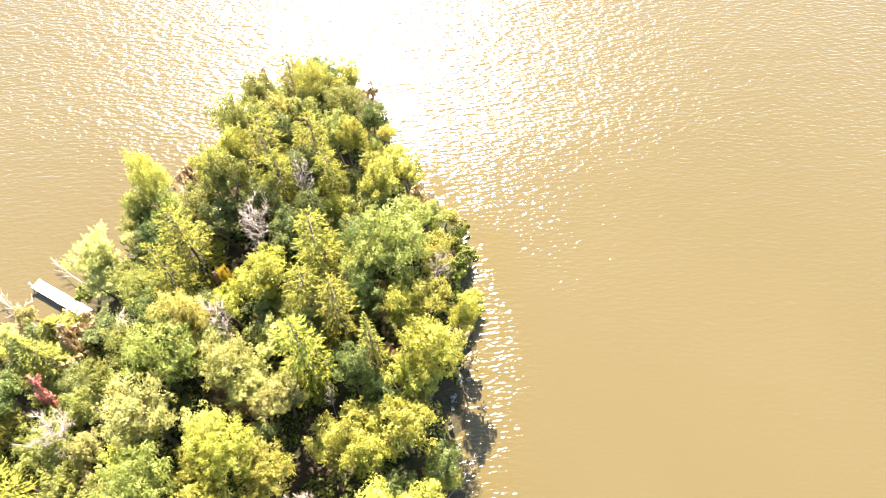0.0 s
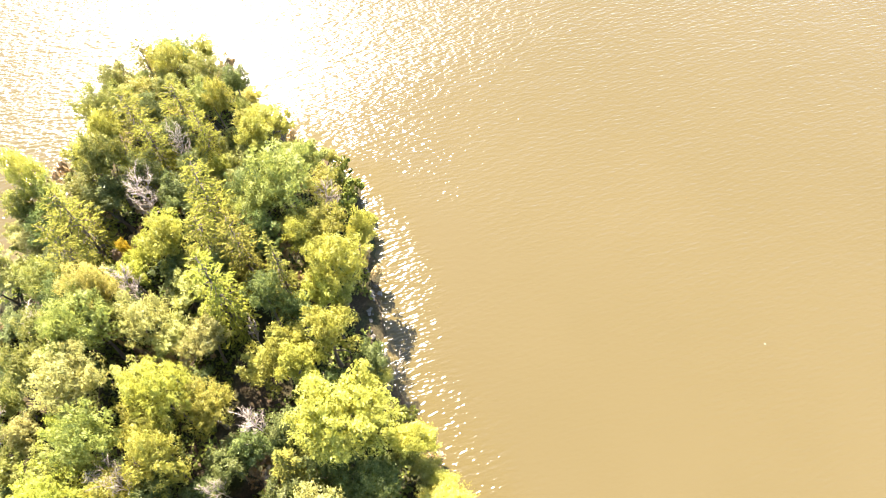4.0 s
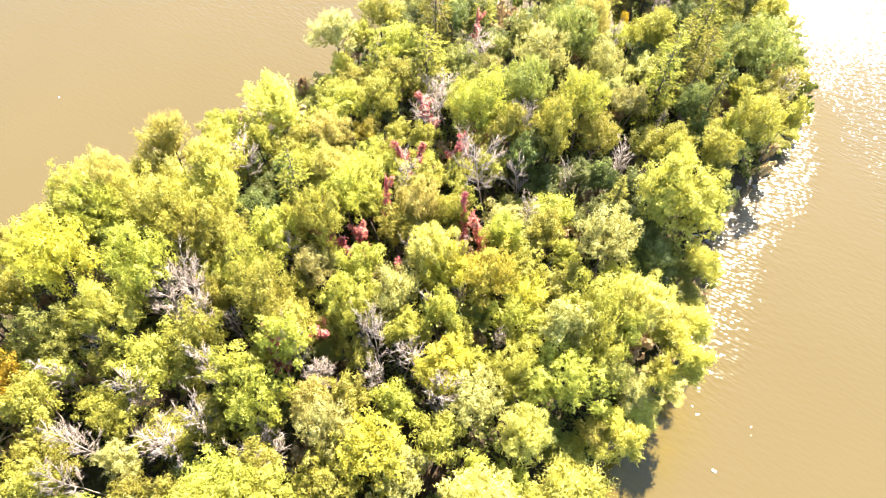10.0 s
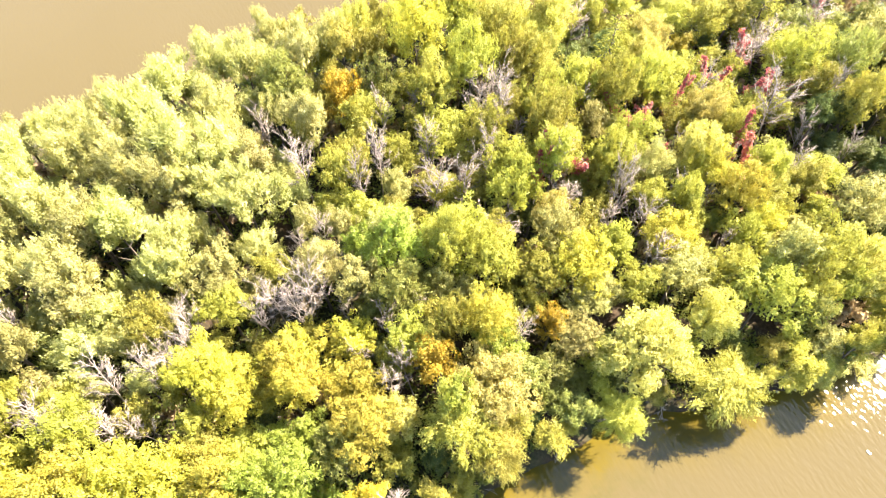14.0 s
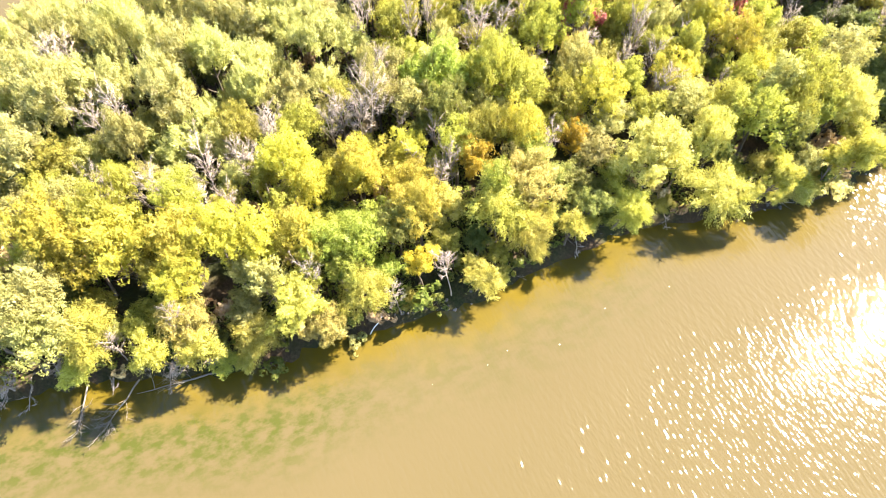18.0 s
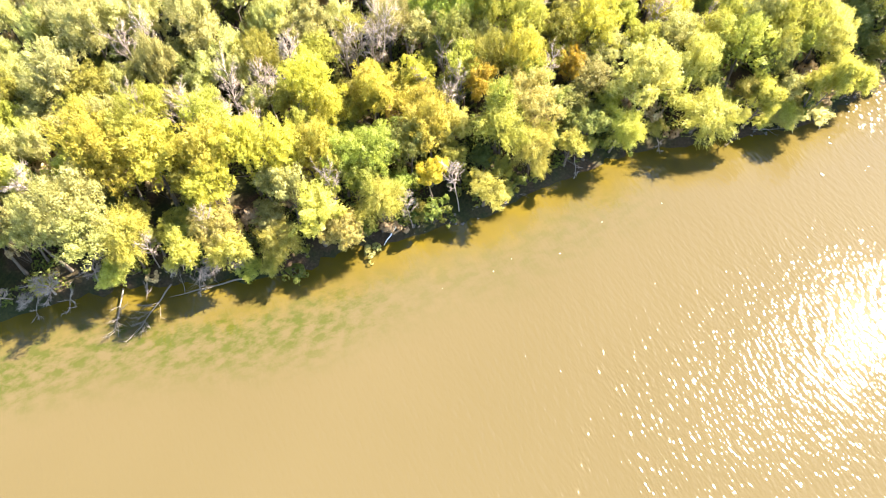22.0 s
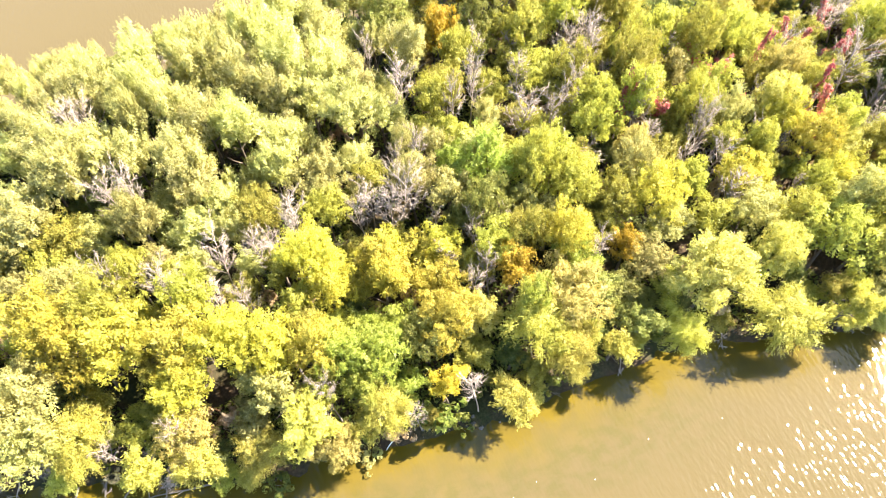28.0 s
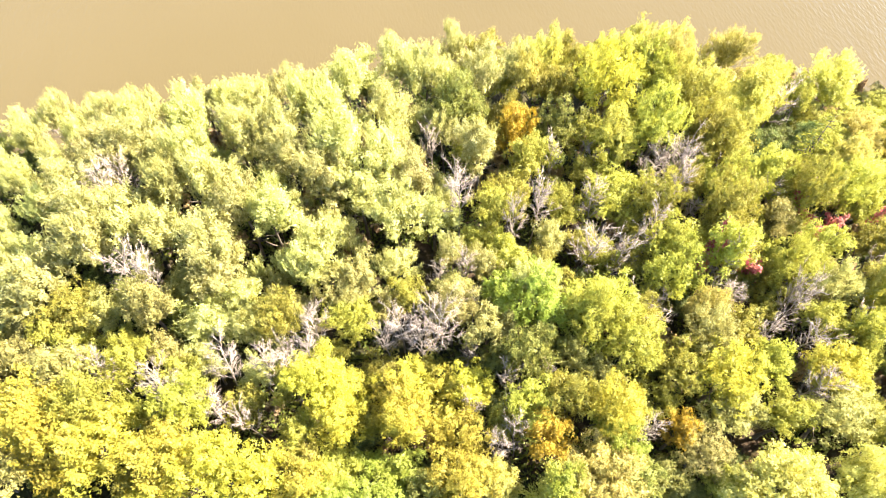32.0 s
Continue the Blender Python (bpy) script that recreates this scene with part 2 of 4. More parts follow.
def stone_material():
    m, N, L, p = material("pale_river_stone", 0.85, 0.3)
    tc, obj = N.new("ShaderNodeTexCoord"), N.new("ShaderNodeObjectInfo")
    n = noise_tex(N, L, 6, 6, tc.outputs["Object"], 0.7)
    c = ramp(N, L, n.outputs["Fac"], [(0.3, (0.05, 0.043, 0.035)), (0.7, (0.14, 0.122, 0.10))])
    hsv = N.new("ShaderNodeHueSaturation")
    L.new(c.outputs[0], hsv.inputs["Color"])
    L.new(math_node(N, L, "ADD", math_node(N, L, "MULTIPLY", obj.outputs["Random"], 0.7), 0.6), hsv.inputs["Value"])
    L.new(hsv.outputs[0], p.inputs["Base Color"])
    bp = N.new("ShaderNodeBump")
    bp.inputs["Distance"].default_value = 0.02
    L.new(n.outputs["Fac"], bp.inputs["Height"])
    L.new(bp.outputs[0], p.inputs["Normal"])
    return m


def paint_material(name, col, rough=0.5):
    m, N, L, p = material(name, rough, 0.4)
    tc, obj = N.new("ShaderNodeTexCoord"), N.new("ShaderNodeObjectInfo")
    n = noise_tex(N, L, 3.0, 6, tc.outputs["Object"], 0.7)
    c = ramp(N, L, n.outputs["Fac"], [(0.25, tuple(v * 0.78 for v in col)), (0.6, col)])
    hsv = N.new("ShaderNodeHueSaturation")
    L.new(c.outputs[0], hsv.inputs["Color"])
    L.new(math_node(N, L, "ADD", math_node(N, L, "MULTIPLY", obj.outputs["Random"], 0.16), 0.9), hsv.inputs["Value"])
    L.new(hsv.outputs[0], p.inputs["Base Color"])
    return m


SOIL, WATER, STONE = ground_material(), water_material(), stone_material()
WHITE = paint_material("weathered_white_paint", (0.78, 0.77, 0.74))
FOAM = paint_material("pale_foam", (0.42, 0.40, 0.33), 0.8)
STEEL = paint_material("dull_galvanised_steel", (0.30, 0.29, 0.28), 0.45)

# ---- plan of the island ----
EAST = [(-13.5, 57.5), (-8.2, 53), (-5.3, 44.5), (-1.7, 40), (2.0, 34), (2.3, 26), (1.9, 20.5), (0.9, 15), (0.6, 10.6), (2.9, 4.4), (3.6, -2), (3.9, -8), (3.2, -14),
        (1.4, -20), (-0.3, -27), (-0.4, -35), (0.3, -41), (1.0, -47), (0.4, -53), (-0.7, -60), (-0.6, -67), (-1.8, -72), (-3.4, -77), (-5.6, -82.5), (-6.4, -89), (-6.6, -97), (-9, -108), (-17, -119)]
WEST = [(-29, -124), (-40, -119), (-46, -108), (-48, -97), (-49.5, -85), (-51.5, -70), (-53, -56), (-54, -45), (-53.5, -33), (-52, -22), (-49, -14), (-46, -6), (-44.2, 4), (-45, 12), (-43, 20),
        (-39.5, 24.6), (-34.5, 26.5), (-31, 34), (-26.5, 41), (-24, 47), (-21.5, 51.5), (-18, 56)]
SHORE = np.array(EAST + WEST)


def shore_distance(px, py):
    """Metres inside the shoreline (negative: out on the water), with a slightly ragged edge."""
    px, py = np.asarray(px, float), np.asarray(py, float)
    best, inside = np.full(px.shape, 1e9), np.zeros(px.shape, bool)
    for (ax, ay), (bx, by) in zip(SHORE, np.roll(SHORE, -1, 0)):
        dx, dy = bx - ax, by - ay
        k = np.clip(((px - ax) * dx + (py - ay) * dy) / (dx * dx + dy * dy), 0, 1)
        best = np.minimum(best, np.hypot(px - ax - k * dx, py - ay - k * dy))
        if dy:
            inside ^= ((ay > py) != (by > py)) & (px < ax + (py - ay) * dx / dy)
    d = np.where(inside, best, -best)
    return d + 0.35 * np.sin(px * 1.1 + py * 0.7) * np.cos(py * 1.3) + 0.2 * np.sin(py * 2.9)


def step01(x):
    x = np.clip(x, 0, 1)
    return x * x * (3 - 2 * x)


def ground_height(px, py):
    d = shore_distance(px, py)
    z = -1.6 + 1.6 * step01((d + 6) / 6) + 0.75 * step01(d / 1.1) + 0.45 * step01((d - 1) / 8)
    return z + np.where(d > 0.5, 0.10 * np.sin(px * 0.9) * np.sin(py * 0.75), 0)


def ground_at(x, y):
    return float(ground_height(np.array([x]), np.array([y]))[0])


def mesh_from(name, verts, faces, mat, smooth=False):
    me = bpy.data.meshes.new(name)
    me.from_pydata(verts.tolist() if hasattr(verts, "tolist") else verts, [], faces.tolist() if hasattr(faces, "tolist") else faces)
    me.materials.append(mat)
    if smooth:
        me.shade_smooth()
    return me


def grid_sheet(name, xs, ys, height, mat):
    gx, gy = np.meshgrid(xs, ys)
    gz = height(gx, gy)
    nx, ny = len(xs), len(ys)
    i = (np.arange(ny - 1)[:, None] * nx + np.arange(nx - 1)[None]).ravel()
    me = mesh_from(name, np.stack([gx, gy, gz], -1).reshape(-1, 3), np.stack([i, i + 1, i + 1 + nx, i + nx], -1), mat, True)
    return me, gx.ravel(), gy.ravel()


far = [-2400, -900, -400, -200]
ground_mesh, _, _ = grid_sheet("ground", np.array(far + list(np.arange(-110, 60, 1.3)) + [200, 400, 900, 2400]), np.array(far + list(np.arange(-140, 80, 1.3)) + [200, 400, 900, 2400]), ground_height, SOIL)
tagged(new("ground", ground_mesh), "dark leaf-littered island soil running down to a muddy river bed", "ground", kind="structure")
water_mesh, wx, wy = grid_sheet("water", np.array(far + list(np.arange(-110, 60, 1.4)) + [200, 400, 900, 2400]), np.array(far + list(np.arange(-140, 80, 1.4)) + [200, 400, 900, 2400]), lambda a, b: a * 0, WATER)
wd = -shore_distance(wx, wy)
east_side = step01((wx + 30) / 10)
shallow = step01(1 - wd / 7.0) * east_side * (0.25 + 0.75 * step01((2 - wy) / 20))
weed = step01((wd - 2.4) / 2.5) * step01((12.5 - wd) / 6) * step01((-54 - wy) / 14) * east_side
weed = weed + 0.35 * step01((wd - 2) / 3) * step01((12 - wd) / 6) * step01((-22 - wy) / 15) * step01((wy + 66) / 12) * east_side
lee = np.maximum(step01((17 - wd) / 12) * step01((0 - wy) / 14), step01((wd - 4) / 4) * step01((30 - wd) / 12) * step01((30 - wy) / 14) * step01((wy + 20) / 16) * step01((48 - wx - wy) / 6)) * east_side
tip_side = ((-6 - wx) * 1.16 + 50 - wy) / 1.53 + 0.7 * np.sin(0.5 * wx - 0.4 * wy)   # calm wedge that spreads from the island's tip
wedge = step01(tip_side / 3) * step01((wd - np.clip((37 - wy) * 0.36, 0, 5.5)) / 1.6) * step01((wx + 11) / 4) * step01((wy - 6) / 16) * east_side * (wd > 0)
lee = np.maximum(lee, 1.3 * wedge)
west_lee = (1 - east_side) * step01((20 - wy) / 25)
strip = step01((6.8 - wd) / 3) * step01((37 - wy) / 5) * step01((wy + 12) / 14) * east_side            # wind-ruffled water close in
ruffle = (0.62 + 0.26 * step01((wy + 25) / 45) + 0.30 * step01((wy - 34) / 18) + 0.20 * strip) * (1 - 0.55 * lee) * (1 - 0.45 * west_lee)
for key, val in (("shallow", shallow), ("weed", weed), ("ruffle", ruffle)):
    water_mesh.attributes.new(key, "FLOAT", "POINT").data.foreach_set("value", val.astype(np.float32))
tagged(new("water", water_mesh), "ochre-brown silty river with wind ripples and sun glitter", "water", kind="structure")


# ---- builders ----
def part(name, me, parent, label="", at=None):
    """Links a mesh as one object under a thing or a part."""
    ob = new(name, me)
    ob.parent = parent
    if at is not None:
        ob.matrix_basis = at
    if label:
        tagged(ob, label)
    return ob


class Tubes:
    """Collects tapered round tubes and makes one mesh of them."""

    def __init__(self):
        self.v, self.f = [], []

    def add(self, pts, radii, sides=5):
        n0 = len(self.v)
        for i, (p, r) in enumerate(zip(pts, radii)):
            d = (pts[min(i + 1, len(pts) - 1)] - pts[max(i - 1, 0)]).normalized()
            a = d.orthogonal().normalized()
            b = d.cross(a)
            for k in range(sides):
                w = 2 * math.pi * k / sides
                self.v.append(tuple(p + (a * math.cos(w) + b * math.sin(w)) * r))
            if i:
                s = n0 + (i - 1) * sides
                for k in range(sides):
                    self.f.append((s + k, s + (k + 1) % sides, s + sides + (k + 1) % sides, s + sides + k))
        e = n0 + (len(pts) - 1) * sides
        self.f.append(tuple(range(e, e + sides)))

    def twig(self, a, b, r):
        """A fine twig: a thin pointed cone."""
        n0 = len(self.v)
        d = (b - a).normalized()
        u = d.orthogonal().normalized()
        w = d.cross(u)
        for k in range(3):
            q = 2.094 * k
            self.v.append(tuple(a + (u * math.cos(q) + w * math.sin(q)) * r))
        self.v.append(tuple(b))
        self.f += [(n0, n0 + 1, n0 + 3), (n0 + 1, n0 + 2, n0 + 3), (n0 + 2, n0, n0 + 3)]

    def mesh(self, name, mat):
        return mesh_from(name, self.v, self.f, mat, True)


def bent_path(rng, start, way, length, bend=0.15, rise=0.0, n=4):
    pts, d = [start.copy()], way.normalized()
    for _ in range(n):
        d = (d + Vector((rng.uniform(-bend, bend), rng.uniform(-bend, bend), rng.uniform(-bend, bend) + rise))).normalized()
        pts.append(pts[-1] + d * (length / n))
    return pts


def leaf_sheet(name, c, n, s, mat, seed, long=1.0, wide=0.62, along=None):
    """One mesh of many small pointed blades: centres c, facings n, half-lengths s."""
    r = np.random.RandomState(seed)
    n = n / (np.linalg.norm(n, axis=1, keepdims=True) + 1e-9)
    t = r.normal(size=c.shape) if along is None else along + 0.35 * r.normal(size=c.shape)
    u = t - n * (t * n).sum(1, keepdims=True)
    u /= np.linalg.norm(u, axis=1, keepdims=True) + 1e-9
    v = np.cross(n, u)
    s = s[:, None]
    blade = np.stack([c + u * s * long, c - u * s * long * 0.65 + v * s * wide, c - u * s * long * 0.65 - v * s * wide], 1)
    return mesh_from(name, blade.reshape(-1, 3), np.arange(len(c) * 3).reshape(-1, 3), mat)


def sphere_dirs(r, n):
    d = r.normal(size=(n, 3))
    return d / np.linalg.norm(d, axis=1, keepdims=True)


def fitted(c, R, z1):
    """Leaf places brought to the crown's radius and top."""
    c = c - [*np.median(c[:, :2], 0), 0]
    c[:, :2] *= R / np.percentile(np.hypot(c[:, 0], c[:, 1]), 93)
    c[:, 2] += z1 - np.percentile(c[:, 2], 98)
    return c


def clumped_points(seed, R, z0, z1, lobes, count, low=-0.45):
    """Leaf places on the faces of many uneven clumps that together fill a crown."""
    r = np.random.RandomState(seed)
    d = sphere_dirs(r, lobes * 3)
    d = d[d[:, 2] > low][:lobes]
    half, mid = (z1 - z0) / 2, (z0 + z1) / 2
    k = r.uniform(0.42, 1.0, len(d))
    cen = np.concatenate([d * k[:, None] * [R, R, half] + [0, 0, mid], [[0, 0, mid + 0.1 * half], [0.2 * R, -0.1 * R, mid + 0.4 * half]]])
    rad = np.concatenate([r.uniform(0.11, 0.25, len(d)) * R, [0.46 * R, 0.34 * R]])
    wave, phase = sphere_dirs(r, 4) * 6.5, r.uniform(0, 6.283, 4)       # small gaps between the sprays
    out_c, out_n, have = [], [], 0
    while have < count:
        i = r.choice(len(cen), 4000, p=rad ** 2 / (rad ** 2).sum())
        q = sphere_dirs(r, 4000)
        p = cen[i] + q * rad[i][:, None] * r.uniform(0.72, 1.12, 4000)[:, None]
        gap = np.linalg.norm(p[:, None] - cen[None], axis=2) / rad[None]
        ok = (gap.min(1) > 0.70) & (q[:, 2] > r.uniform(-1.0, 0.1, 4000)) & (p[:, 2] > z0 * 0.8) & (np.sin(p @ wave.T + phase).sum(1) > -0.35)
        p, q = p[ok], q[ok]
        out_c.append(p)
        out_n.append(q + [0, 0, 0.3] + 0.28 * r.normal(size=q.shape))
        have += len(p)
    return np.concatenate(out_c)[:count], np.concatenate(out_n)[:count]


def woody_frame(root, rng, H, R, fork, limbs, mat=BARK, r0=0.16):
    """Trunk and limbs of a leafy tree, each limb a part of its own."""
    t = Tubes()
    top = bent_path(rng, Vector((0, 0, -0.3)), Vector((rng.uniform(-.1, .1), rng.uniform(-.1, .1), 1)), H * 0.8, 0.08, 0.1, 5)
    t.add(top, [r0 * 1.5, r0, r0 * 0.8, r0 * 0.6, r0 * 0.4, r0 * 0.15], 6)
    part("trunk", t.mesh("trunk", mat), root)
    for i in range(limbs):
        w = 2 * math.pi * (i + rng.random() * 0.6) / limbs
        base = top[1].lerp(top[4], rng.random() * 0.7 + fork * 0.1)
        t = Tubes()
        main = bent_path(rng, base, Vector((math.cos(w), math.sin(w), rng.uniform(0.3, 0.9))), R * rng.uniform(0.75, 0.95), 0.2, 0.06, 4)
        t.add(main, [r0 * 0.5, r0 * 0.38, r0 * 0.28, r0 * 0.18, 0.015], 4)
        for k in range(1):
            side = bent_path(rng, main[1 + k], Vector((math.cos(w + rng.uniform(-1, 1)), math.sin(w + rng.uniform(-1, 1)), rng.uniform(0, 0.8))), R * 0.4, 0.25, 0.05, 3)
            t.add(side, [r0 * 0.2, r0 * 0.14, r0 * 0.09, 0.01], 3)
        part("limb", t.mesh("limb", mat), root)


PROTO = {}                            # finished patterns, by form: list of (root, radius, height)


def pattern(form, name, R, H):
    root = new(name)
    PROTO.setdefault(form, []).append((root, R, H))
    return root


def spray_leaves(seed, c0, n0, mid_z, per, reach, size, mat, up=0.3, loose=0.32, long=1.15, wide=0.52):
    """Short leafy twigs: per blades each, from the places c0 outwards."""
    r = np.random.RandomState(seed)
    twigs = len(c0)
    out = c0 - [0, 0, mid_z]
    out /= np.linalg.norm(out, axis=1, keepdims=True)
    out = out * 0.9 + [0, 0, up] + loose * r.normal(size=out.shape)
    out /= np.linalg.norm(out, axis=1, keepdims=True)
    k = np.linspace(0, 1, per)[None, :, None]
    length = r.uniform(0.45, 1.3, (twigs, 1, 1)) * reach
    c = c0[:, None] + out[:, None] * k * length + r.normal(size=(twigs, per, 3)) * 0.13 * (1.3 - k)
    n = np.repeat((n0 + 0.6 * r.normal(size=n0.shape))[:, None], per, 1) + 0.36 * r.normal(size=c.shape) + [0, 0, 0.2]
    s = (r.uniform(0.7, 1.25, (twigs, per)) * (1.15 - 0.45 * k[..., 0]) * size).ravel()
    along = np.repeat(out[:, None], per, 1).reshape(-1, 3)
    core = twigs // 3
    inner = c0[:core] + ([0, 0, mid_z] - c0[:core]) * r.uniform(0.2, 0.5, (core, 1))
    c, n, s, along = np.concatenate([c.reshape(-1, 3), inner]), np.concatenate([n.reshape(-1, 3), n0[:core]]), np.concatenate([s, r.uniform(0.22, 0.34, core)]), np.concatenate([along, out[:core]])
    return leaf_sheet("crown", c, n, s, mat, seed, long, wide, along)


def broad_pattern(form, seed, R, H, lobes, twigs, per, reach, size, low=0.36):
    rng, r = random.Random(seed), np.random.RandomState(seed + 500)
    root = pattern(form, "broadleaf_tree", R, H)
    woody_frame(root, rng, H, R, 2, 4 if R > 2 else 2)
    c, n = clumped_points(seed, R, H * low, H * 0.97, lobes, twigs)
    c[:, :2] *= [r.uniform(0.86, 1.1), r.uniform(0.86, 1.1)]
    c[:, :2] += np.outer((c[:, 2] / H - 0.5) * R, r.uniform(-0.3, 0.3, 2))
    c = fitted(c, R - 0.5 * reach, H * 0.97 - 0.5 * reach)
    part("crown", spray_leaves(seed, c, n, H * 0.5, per, reach, size, LEAF["green"]), root)


def spray_pattern(form, seed, R, H, twigs, per, size):
    """A feathery crown: leaves in long pointed sprays along twigs that reach up and out."""
    rng, r = random.Random(seed), np.random.RandomState(seed + 700)
    root = pattern(form, "feathery_tree", R, H)
    woody_frame(root, rng, H, R, 2, 4)
    c, n = clumped_points(seed, R * 0.92, H * 0.36, H * 0.95, 24, twigs)
    c[:, :2] += np.outer((c[:, 2] / H - 0.5) * R, r.uniform(-0.35, 0.35, 2))
    c = fitted(c, R * 0.82, H * 0.97 - R * 0.25)
    part("crown", spray_leaves(seed, c, n, H * 0.45, per, R * 0.34, size, LEAF["pale"], 0.4, 0.28, 1.4, 0.45), root)


def willow_pattern(form, seed, R, H, twigs, per):
    """A drooping crown: leafy strands arch out from uneven clumps and hang down."""
    rng, r = random.Random(seed), np.random.RandomState(seed + 300)
    root = pattern(form, "willow_tree", R, H)
    woody_frame(root, rng, H * 0.9, R, 2, 5)
    c, n = clumped_points(seed, R * 0.95, H * 0.42, H * 0.98, 22, twigs)
    c[:, :2] += np.outer((c[:, 2] / H - 0.5) * R, r.uniform(-0.5, 0.5, 2))
    c = fitted(c, R * 0.9, H * 0.97)
    part("crown", spray_leaves(seed, c, n, H * 0.55, per, R * 0.36, 0.102, LEAF["gold"], -0.75, 0.35, 1.25, 0.5), root)


def conifer_pattern(form, name, seed, R, H, whorls, spokes, per, droop, mat, size, taper=1.0):
    rng, r = random.Random(seed), np.random.RandomState(seed)
    root = pattern(form, name, R, H)
    t = Tubes()
    t.add(bent_path(rng, Vector((0, 0, -0.3)), Vector((0, 0, 1)), H * 1.0, 0.015, 0.1, 5), [0.2, 0.15, 0.11, 0.08, 0.045, 0.01], 6)
    part("trunk", t.mesh("trunk", BARK), root)
    C, Nn, A = [], [], []
    t = Tubes()
    for i in range(whorls):
        f = i / (whorls - 1)
        z = H * (0.14 + 0.85 * f)
        reach = R * ((1 - f) ** taper * 0.94 + 0.06)
        for j in range(max(4, int(spokes * (1 - 0.45 * f)))):
            w, L = rng.uniform(0, 6.283), reach * rng.uniform(0.72, 1.12)
            d = np.array([math.cos(w), math.sin(w), 0])
            m = max(4, int(per * (L / R) ** 0.8))
            k = np.linspace(0.22, 1, m) ** 0.8
            p = d * (k * L)[:, None] + [0, 0, z] - np.outer(droop * L * (k ** 1.6) * rng.uniform(0.6, 1.3), [0, 0, 1])
            p = p + r.normal(size=p.shape) * 0.22 * L / max(R, 1) * (1.3 - k)[:, None] + np.cross(d, [0, 0, 1]) * (r.uniform(-0.30, 0.30, m) * L * (1.05 - k))[:, None]
            C.append(p)
            Nn.append(np.tile([0.25 * d[0], 0.25 * d[1], 1.0], (m, 1)) + 0.45 * r.normal(size=p.shape))
            A.append(np.tile(d - [0, 0, droop], (m, 1)))
            if j % 2 == 0 and L > 0.5:
                t.add([Vector((0, 0, z)), Vector(d * L * 0.5) + Vector((0, 0, z - droop * L * 0.25)), Vector(d * L * 0.9) + Vector((0, 0, z - droop * L * 0.8))], [0.03, 0.02, 0.006], 3)
    tagged(part("limb", t.mesh("limb", BARK), root, "thin whorled branches"), kind="stuff")
    c = np.concatenate(C)
    part("crown", leaf_sheet("crown", c, np.concatenate(Nn), r.uniform(0.7, 1.25, len(c)) * size, mat, seed, 1.35, 0.42, np.concatenate(A)), root)


def snag_pattern(form, seed, R, H, limbs, lean=0.1, fine=7):
    """A bare dead tree: trunk and limbs that split twice into fine twigs."""
    rng = random.Random(seed)
    root = pattern(form, "dead_tree", R, H)
    trunk = bent_path(rng, Vector((0, 0, -0.3)), Vector((rng.uniform(-lean, lean), rng.uniform(-lean, lean), 1)), H * 0.94, 0.1, 0.08, 6)
    t = Tubes()
    t.add(trunk, [0.13, 0.11, 0.09, 0.075, 0.055, 0.035, 0.012], 6)
    part("trunk", t.mesh("trunk", DEAD), root)
    for i in range(limbs):
        f = 0.46 + 0.50 * i / limbs
        k = f * 6
        base = trunk[int(k)].lerp(trunk[min(6, int(k) + 1)], k - int(k))
        w = i * 2.4 + rng.uniform(-0.5, 0.5)
        L = R * rng.uniform(0.85, 1.25) * (1.15 - 0.5 * f)
        t = Tubes()
        main = bent_path(rng, base, Vector((math.cos(w), math.sin(w), rng.uniform(0.6, 1.7))), L, 0.24, 0.06, 5)
        t.add(main, [0.046, 0.038, 0.031, 0.024, 0.018, 0.009], 4)
        for j in range(fine):
            q = main[1 + j % 4].lerp(main[2 + j % 4], rng.random())
            w2 = w + rng.uniform(-1.4, 1.4)
            sub = bent_path(rng, q, Vector((math.cos(w2), math.sin(w2), rng.uniform(0.1, 1.5))), L * rng.uniform(0.35, 0.6), 0.28, 0.04, 2)
            t.add(sub, [0.026, 0.020, 0.010], 3)
            for _ in range(11):
                w3 = w2 + rng.uniform(-1.3, 1.3)
                q3 = sub[rng.randint(0, 1)].lerp(sub[2], rng.random())
                t.twig(q3, q3 + Vector((math.cos(w3), math.sin(w3), rng.uniform(-0.1, 1.2))).normalized() * L * rng.uniform(0.16, 0.42), 0.0145)
        part("limb", t.mesh("limb", DEAD), root)


